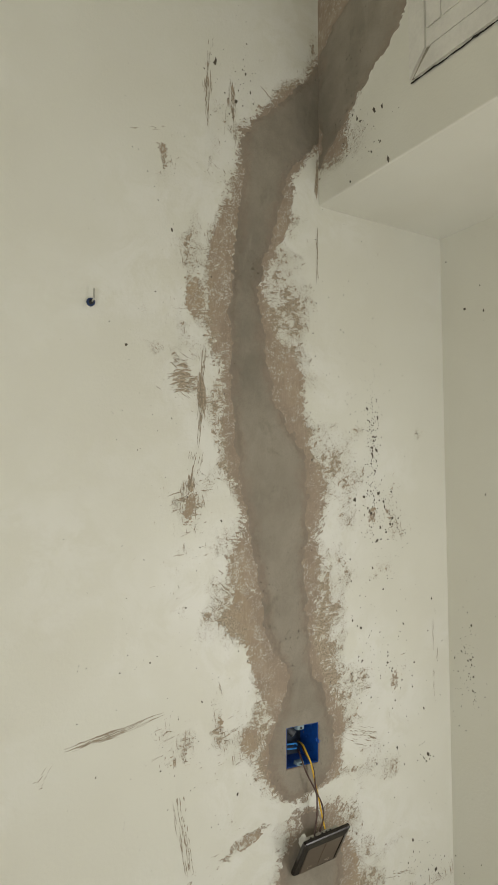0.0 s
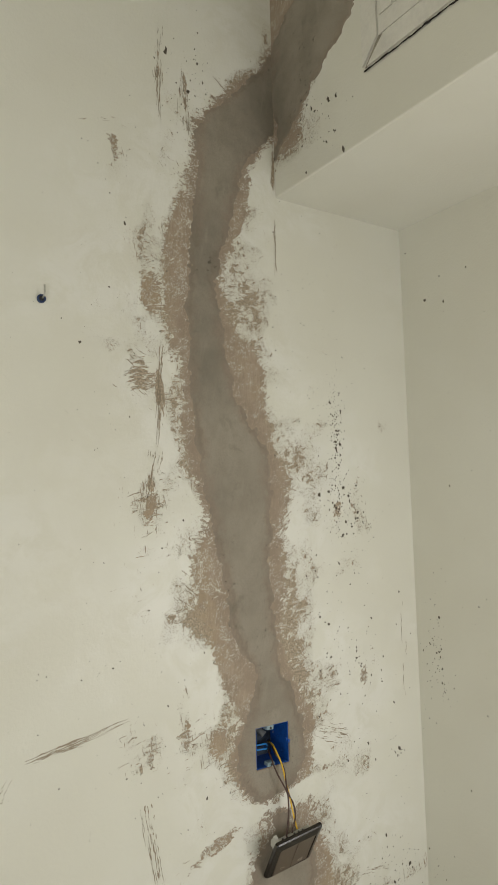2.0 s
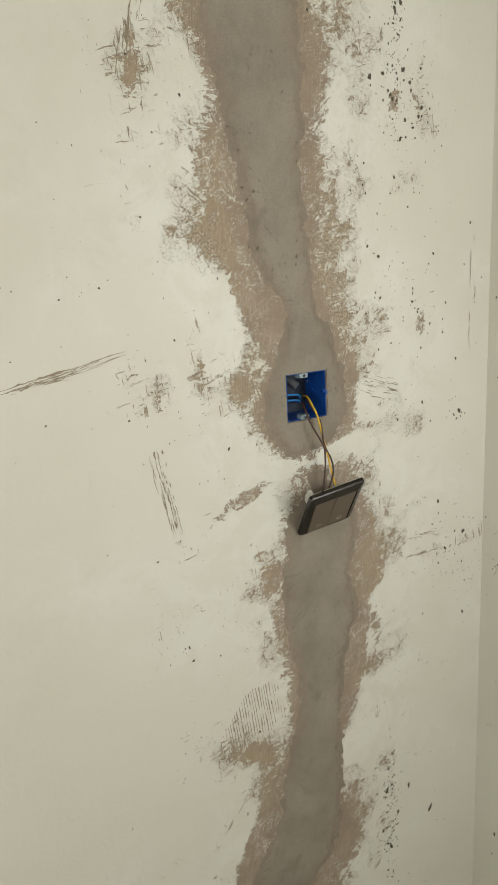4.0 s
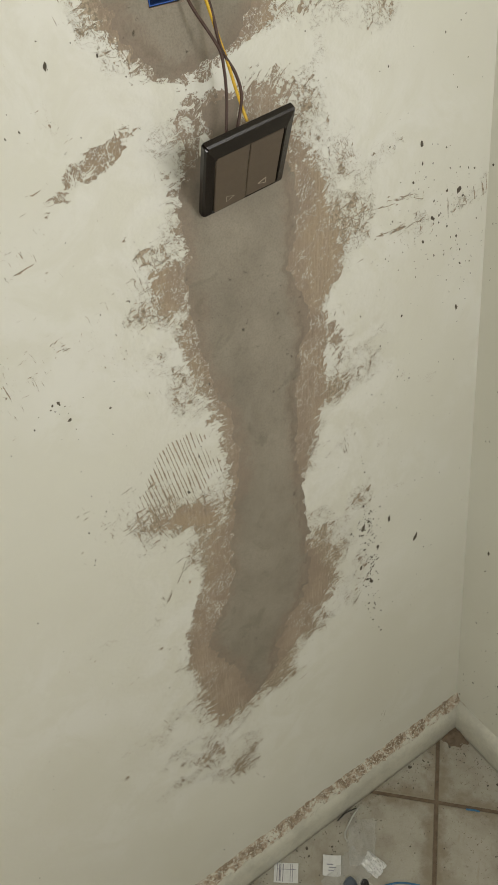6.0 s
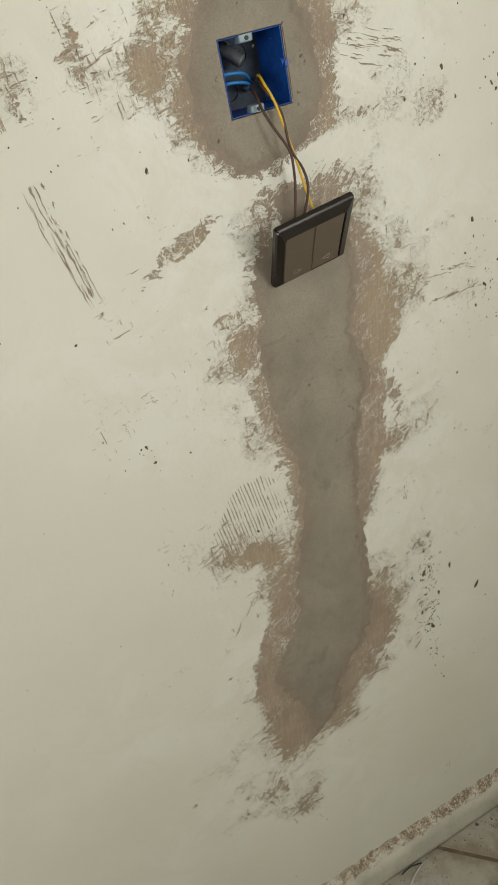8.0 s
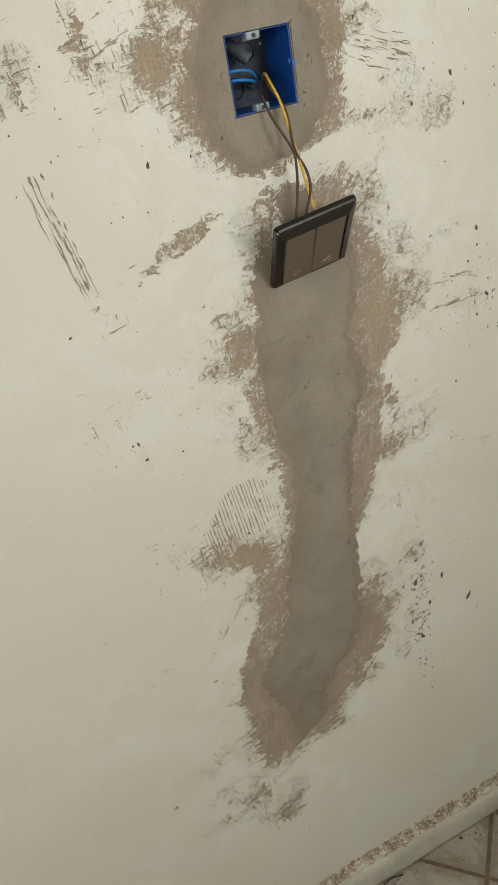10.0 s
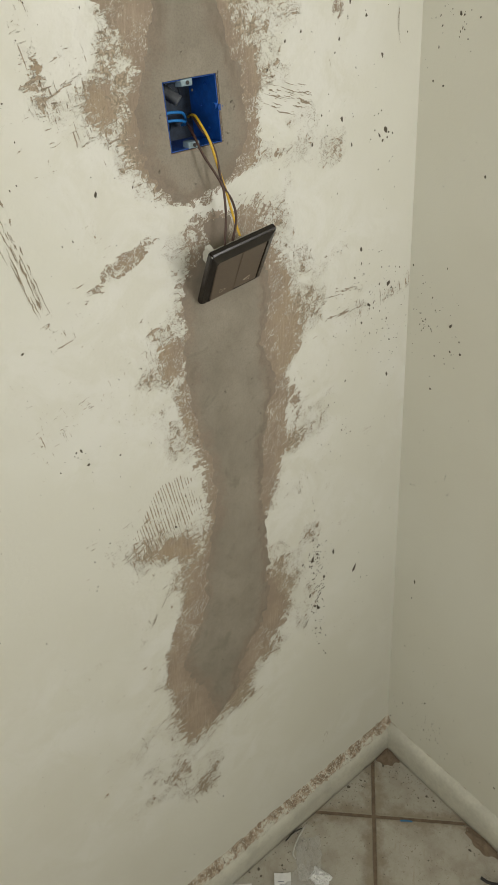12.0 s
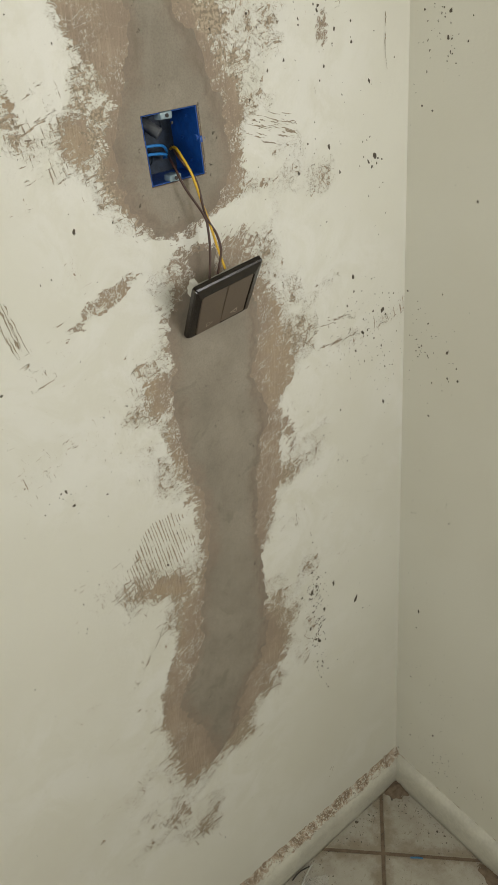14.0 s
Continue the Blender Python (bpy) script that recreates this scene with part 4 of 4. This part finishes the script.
BIG_SPOTS = [(-0.134, 1.383, 0.0018, 0.0038, 0.2), (-0.161, 0.713, 0.0026, 0.0055, 0.0), (-0.111, 0.642, 0.0026, 0.0080, -0.5),
             (-0.118, 1.352, 0.0013, 0.003, 0.1), (-0.070, 1.354, 0.0015, 0.0038, 0.5), (-0.064, 1.347, 0.0014, 0.0025, -0.6), (-0.584, 2.238, 0.002, 0.004, 0.3)]
EAST_SPLASH = [
    (0.035, 1.09, 0.035, 0.040, 70, 0.0009), (0.050, 1.50, 0.022, 0.05, 45, 0.0009), (0.10, 0.33, 0.05, 0.08, 45, 0.0008),
    (0.06, 0.75, 0.05, 0.30, 70, 0.0007), (0.045, 1.54, 0.010, 0.05, 48, 0.0010), (0.10, 1.95, 0.08, 0.3, 48, 0.0008), (0.12, 0.16, 0.08, 0.03, 80, 0.0010),
]
EAST_BIG = [(0.059, 2.186, 0.0032, 0.0035, 0.0), (0.096, 2.222, 0.0016, 0.0018, 0.0), (0.048, 0.565, 0.0020, 0.0060, 0.1), (0.003, 2.13, 0.0012, 0.004, 0.0)]

spots = [p for row in NORTH_SPLASH for p in cluster(*row)] + BIG_SPOTS
spots = [p for p in spots if p[0] < -0.003 and p[1] > 0.12 and not (p[0] > BEAM_X and p[1] > BEAM_Z)]
splash("splashes", WALL_N, spots, lambda u, v, o: (u, -o, v), "dried dark mortar splashes")
WALL_E = bpy.data.objects["wall_east"]
spots = [p for row in EAST_SPLASH for p in cluster(*row)] + EAST_BIG
splash("splashes", WALL_E, [p for p in spots if p[0] > 0.004 and 0.1 < p[1] < 2.33], lambda u, v, o: (-o, -u, v), "dried dark mortar splashes")
spots = cluster(0.10, 2.42, 0.035, 0.03, 45, 0.0012) + cluster(0.17, 2.40, 0.06, 0.04, 14, 0.0014) + [(0.181, 2.349, 0.0028, 0.006, 0.0)]
splash("splashes", BEAM, [p for p in spots if 0.01 < p[0] and p[1] > 2.346], lambda u, v, o: (BEAM_X - o, -u, v), "dried dark mortar splashes")

def floor_crumbs():
    out = []
    for _ in range(650):
        a = 0.0007 * math.exp(rng.normal(0, 0.5))
        off = 0.019 + abs(rng.normal(0, 0.030)) if rng.random() < 0.75 else rng.random() * 0.4
        run = rng.random() * 0.75
        u, v = (-run, -off) if rng.random() < 0.62 else (-off, -run)
        out.append((u, v, a, a * (1 + 0.6 * rng.random()), rng.random() * 3.1))
    return [p for p in out if p[0] < -0.02 and p[1] < -0.019]


# ---- long scratches ----


def ribbons(name, parent, strokes, place, material, label):
    """Thin tapered strokes on a wall; strokes: along, up, angle, length, width, bend."""
    verts, faces = [], []
    for u, v, angle, length, width, bend in strokes:
        n, k = len(verts), 9
        out = 0.0002 + 0.0000015 * (n // 18)
        for q in range(k):
            t = q / (k - 1)
            a = angle + bend * (t - 0.5)
            w = width * (0.25 + 0.75 * math.sin(math.pi * min(0.08 + t, 0.97))) * (0.35 + 1.2 * rng.random()) / 2
            cu, cv = u + length * t * math.cos(a), v + length * t * math.sin(a)
            j = width * 1.1 * (rng.random() - 0.5)
            for side in (-1, 1):
                verts.append(place(cu - (side * w + j) * math.sin(a), cv + (side * w + j) * math.cos(a), out))
        faces += [(n + 2 * q, n + 2 * q + 2, n + 2 * q + 3, n + 2 * q + 1) for q in range(k - 1)]
    me = bpy.data.meshes.new(name)
    me.from_pydata(verts, [], faces)
    me.materials.append(material)
    ob = new(name, me)
    ob.parent = parent
    return tagged(ob, label, kind="stuff")


def bundle(u0, v0, u1, v1, spread, count, width=0.00085):
    """Broken parallel scratches from one place to another."""
    out, way = [], math.atan2(v1 - v0, u1 - u0)
    full = math.hypot(u1 - u0, v1 - v0)
    for _ in range(count):
        at, off = rng.random() * 0.85, rng.normal(0, spread)
        long = full * min(0.05 + rng.random() ** 2 * 0.40, 1 - at)
        w = width * math.exp(rng.normal(0, 0.45))
        out.append((u0 + (u1 - u0) * at - off * math.sin(way), v0 + (v1 - v0) * at + off * math.cos(way), way + rng.normal(0, 0.03), long, w, rng.normal(0, 0.08)))
    return out


# long scratches: from, to, spread, how many
BUNDLES = [
    (-0.740, 1.476, -0.586, 1.508, 0.0022, 40), (-0.562, 1.385, -0.545, 1.270, 0.0060, 40), (-0.770, 1.440, -0.750, 1.465, 0.007, 6),
    (-0.655, 2.384, -0.607, 2.398, 0.0015, 6), (-0.526, 2.080, -0.534, 1.900, 0.0018, 22), (-0.536, 1.900, -0.556, 1.800, 0.008, 26), (-0.519, 2.36, -0.490, 2.33, 0.009, 16), (-0.520, 2.60, -0.525, 2.42, 0.004, 14),
    (-0.478, 2.53, -0.480, 2.40, 0.005, 16), (-0.425, 2.525, -0.385, 2.495, 0.006, 12), (-0.470, 2.430, -0.425, 2.455, 0.010, 14), (-0.515, 1.690, -0.470, 1.655, 0.012, 22), (-0.575, 2.00, -0.525, 1.965, 0.008, 10),
    (-0.585, 2.030, -0.535, 2.000, 0.014, 10), (-0.250, 1.432, -0.180, 1.408, 0.008, 36), (-0.165, 1.176, -0.098, 1.164, 0.002, 9),
    (-0.172, 1.140, -0.100, 1.137, 0.001, 8), (-0.304, 2.330, -0.304, 2.200, 0.001, 5), (-0.534, 0.755, -0.470, 0.845, 0.002, 4),
    (-0.250, 0.560, -0.200, 0.625, 0.006, 5), (-0.036, 1.65, -0.040, 1.45, 0.003, 6), (-0.19, 0.24, -0.20, 0.19, 0.003, 4),
]
strokes = [p for row in BUNDLES for p in bundle(*row)]
ribbons("scratches", WALL_N, strokes, lambda u, v, o: (u, -o, v), SCRATCH, "fine trowel scratches through the paint")

# ---- things on the floor ----


def slip(name, at, turn, w, h, label, curl=0.002, bars=()):
    """A small paper slip with printed bars."""
    f = empty(name, pose(*at, 0, 0, turn), label, "paper slip")
    bm = bmesh.new()
    bmesh.ops.create_grid(bm, x_segments=8, y_segments=6, size=0.5)
    for v in bm.verts:
        x, y = v.co.x, v.co.y
        v.co = (x * w, y * h, 0.0015 + curl * (abs(x) * 2) ** 2 + 0.0006 * noise.noise((x * 5, y * 5, w * 90)))
    bmesh.ops.solidify(bm, geom=bm.faces[:], thickness=0.0003)
    sheet_ob = part("sheet", bm, PAPER, f)
    for x, y, bw, bh in bars:
        part("printed_bar", block((x - bw / 2, y - bh / 2, 0.0021 + curl * (abs(x / w) * 2) ** 2), (x + bw / 2, y + bh / 2, 0.0024 + curl * (abs(x / w) * 2) ** 2)), INK, sheet_ob)
    return f


slip("paper_label", (-0.470, -0.040, 0), -37, 0.046, 0.034, "small white label printed with grey bars", 0.0015,
     [(x, 0, w, 0.030) for x, w in ((-0.017, 0.001), (-0.0125, 0.0016), (-0.0105, 0.0008), (-0.006, 0.0012), (0.008, 0.0008), (0.012, 0.0008))] + [(0.001, 0.006, 0.04, 0.0007)])
slip("paper_slip", (-0.392, -0.080, 0.001), -38, 0.034, 0.036, "torn white slip with grey print", 0.003,
     [(-0.004, 0.002, 0.012, 0.0016), (0.001, -0.003, 0.014, 0.0014), (-0.002, -0.008, 0.010, 0.0012)])


def crumpled(name, at, turn, w, h, high, material, label, category, seed):
    bm = bmesh.new()
    bmesh.ops.create_grid(bm, x_segments=26, y_segments=26, size=0.5)
    for v in bm.verts:
        x, y = v.co.x, v.co.y
        p = Vector((x * 4, y * 4, seed))
        rim = 1 - max(abs(x), abs(y)) * 2
        lift = high * (0.25 + 0.75 * min(1, rim * 3)) * (0.35 + abs(noise.noise(p)) + 0.45 * abs(noise.noise(p * 2.7)))
        v.co = (x * w * (1 + 0.18 * noise.noise(p * 1.3 + Vector((9, 0, 0)))), y * h * (1 + 0.18 * noise.noise(p * 1.3 + Vector((0, 9, 0)))), 0.0012 + lift)
    ob = link(name, bm, material)
    ob.matrix_world = pose(*at, 0, 0, turn)
    return tagged(ob, label, category)


crumpled("plastic_bag", (-0.318, -0.078, 0), -36, 0.052, 0.082, 0.010, FILM, "crumpled clear plastic bag on the tiles", "plastic bag", 3)
crumpled("plastic_bag", (-0.375, -0.112, 0), 10, 0.085, 0.060, 0.010, FILM, "crumpled clear plastic bag beside printed slips", "plastic bag", 8)
crumpled("paper_scrap", (-0.328, -0.122, 0.001), 15, 0.030, 0.040, 0.008, PAPER, "crumpled white paper scrap", "paper scrap", 5)


def grommet():
    f = empty("rubber_cap", pose(-0.384, -0.126, 0, 0, 0, 8), "small grey rubber cap on the tiles", "cap")
    bm = block((-0.010, -0.010, 0.0), (0.010, 0.010, 0.014), 0.004, 3)
    part("cap", bm, RUBBER, f, smooth=True)
    part("rim", rod([(0.0095 * math.cos(a), 0.0095 * math.sin(a), 0.0145) for a in np.linspace(0, 2 * math.pi, 17)], 0.0012, 6, 1), RUBBER, f)
    g = empty("cable_gland", pose(-0.361, -0.138, 0), "black ring with pale collar on the tiles", "ring")
    part("ring", rod([(0.0055 * math.cos(a), 0.0055 * math.sin(a), 0.0035) for a in np.linspace(0, 2 * math.pi, 17)], 0.0026, 8, 1), BLACK, g, smooth=True)
    part("core", rod([(0, 0, 0.0002), (0, 0, 0.0045)], 0.004, 12, 1), BLACK, g)
    part("tag", rod([(0.006, -0.002, 0.003), (0.010, -0.012, 0.003), (0.004, -0.024, 0.002)], 0.0014, 6, 6), WHITE_PLASTIC, g, "pale plastic tag")


grommet()


def loose_wire(name, points, radius, material, label):
    ob = link(name, rod(points, radius, 8, 8), material, smooth=True)
    return tagged(ob, label, "wire")


loose_wire("wire_offcut", [(-0.345, -0.158, 0.0016), (-0.325, -0.164, 0.002), (-0.303, -0.176, 0.0018), (-0.280, -0.197, 0.0016)], 0.0016, WIRE_DUSTY, "dusty blue wire offcut on the tiles")
loose_wire("wire_offcut", [(-0.118, -0.148, -0.0005), (-0.108, -0.157, 0.0005), (-0.100, -0.166, -0.0005)], 0.0019, WIRE_DUSTY, "short blue wire bit in the tile joint")
loose_wire("plastic_strip", [(-0.284, -0.026, 0.004), (-0.312, -0.036, 0.007), (-0.338, -0.050, 0.004), (-0.342, -0.062, 0.002)], 0.0018, WHITE_PLASTIC, "bent white plastic strip beside the skirting")
loose_wire("cable_offcut", [(-0.335, -0.022, 0.003), (-0.315, -0.0205, 0.006), (-0.300, -0.0235, 0.007), (-0.290, -0.024, 0.002)], 0.0013, BLACK, "short black cable offcut beside the skirting")


def hand_brush():
    f = empty("scrubbing_brush", pose(-0.062, -0.372, 0, 0, 0, -34), "black scrubbing brush with pale bristles on the tiles", "brush")
    back = rod([(-0.046, 0.018, 0.020), (-0.030, 0.008, 0.016), (0, 0.004, 0.014), (0.03, 0.008, 0.016), (0.048, 0.020, 0.022)], 0.0032, 8, 6)
    part("back", back, BLACK, f, smooth=True)
    bm = bmesh.new()
    for x in np.arange(-0.034, 0.036, 0.0038):
        grow(bm, rod([(x, 0.006, 0.013), (x + 0.001, -0.016, 0.008), (x + 0.002, -0.034, 0.0015)], 0.0013, 5, 2))
    part("bristles", bm, BRISTLE, f, "rows of pale bristles")


hand_brush()


def mound(name, at, w, h, high, turn, label, material=MORTAR_DAMP):
    bm = bmesh.new()
    bmesh.ops.create_grid(bm, x_segments=22, y_segments=22, size=0.5)
    for v in bm.verts:
        x, y = v.co.x * 2, v.co.y * 2
        r = math.hypot(x, y) + 0.35 * noise.noise((x * 2.2, y * 2.2, w * 70))
        z = high * max(1 - r, -0.15) + high * 0.4 * noise.noise((x * 6, y * 6, 2)) * (r < 0.9)
        v.co = (v.co.x * w, v.co.y * h, z)
    ob = link(name, bm, material, smooth=True)
    ob.matrix_world = pose(*at, 0, 0, turn)
    return tagged(ob, label, "mortar")


mound("mortar_crumbs", (-0.026, -0.026, 0), 0.060, 0.055, 0.012, -45, "brown mortar crumbs heaped in the floor corner", GROUT)
mound("mortar_crumbs", (-0.022, -0.290, 0), 0.040, 0.085, 0.010, 0, "brown mortar crumbs along the skirting", GROUT)

# ---- floor with diagonal tiles ----
FLOOR = tagged(link("floor", block((ROOM_X - 0.15, ROOM_Y - 0.15, -0.10), (0.15, 0.20, -0.0022)), GROUT), "diagonal cream floor tiles with brown dirty joints", "floor", kind="structure")
splash("crumbs", FLOOR, floor_crumbs(), lambda u, v, o: (u, v, o + 0.0002), "dark mortar crumbs scattered on the tiles")
TILE_SIZE, STEP = 0.3365, 0.3437


def tile_mesh(cuts=()):
    bm = block((-TILE_SIZE / 2, -TILE_SIZE / 2, -0.008), (TILE_SIZE / 2, TILE_SIZE / 2, 0.0), 0.0012, 1)
    for co, no in cuts:
        bmesh.ops.bisect_plane(bm, geom=bm.verts[:] + bm.edges[:] + bm.faces[:], plane_co=co, plane_no=no, clear_outer=True)
    return bm


whole = bpy.data.meshes.new("tile")
whole_bm = tile_mesh()
whole_bm.to_mesh(whole)
whole_bm.free()
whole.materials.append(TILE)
first = Vector((-0.154, -0.105)) + Vector((0, -STEP / math.sqrt(2)))
A, B = Vector((1, 1)) / math.sqrt(2) * STEP, Vector((-1, 1)) / math.sqrt(2) * STEP
reach = TILE_SIZE / math.sqrt(2)
for i in range(-14, 15):
    for j in range(-14, 15):
        c = first + i * A + j * B
        if not (ROOM_X - reach < c.x < reach and ROOM_Y - reach < c.y < reach):
            continue
        m = pose(c.x, c.y, 0, 0, 0, 45)
        cuts = []
        for co, no in (((0, 0, 0), (1, 0, 0)), ((0, 0, 0), (0, 1, 0)), ((ROOM_X, 0, 0), (-1, 0, 0)), ((0, ROOM_Y, 0), (0, -1, 0))):
            far = sum((c[n] - co[n]) * no[n] for n in range(2))
            if far > -reach:
                cuts.append((m.inverted() @ Vector(co), m.inverted().to_3x3() @ Vector(no)))
        if cuts:
            bm = tile_mesh(cuts)
            if not bm.faces:
                bm.free()
                continue
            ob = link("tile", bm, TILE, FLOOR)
        else:
            ob = new("tile", whole)
            ob.parent = FLOOR
        ob.matrix_world = m
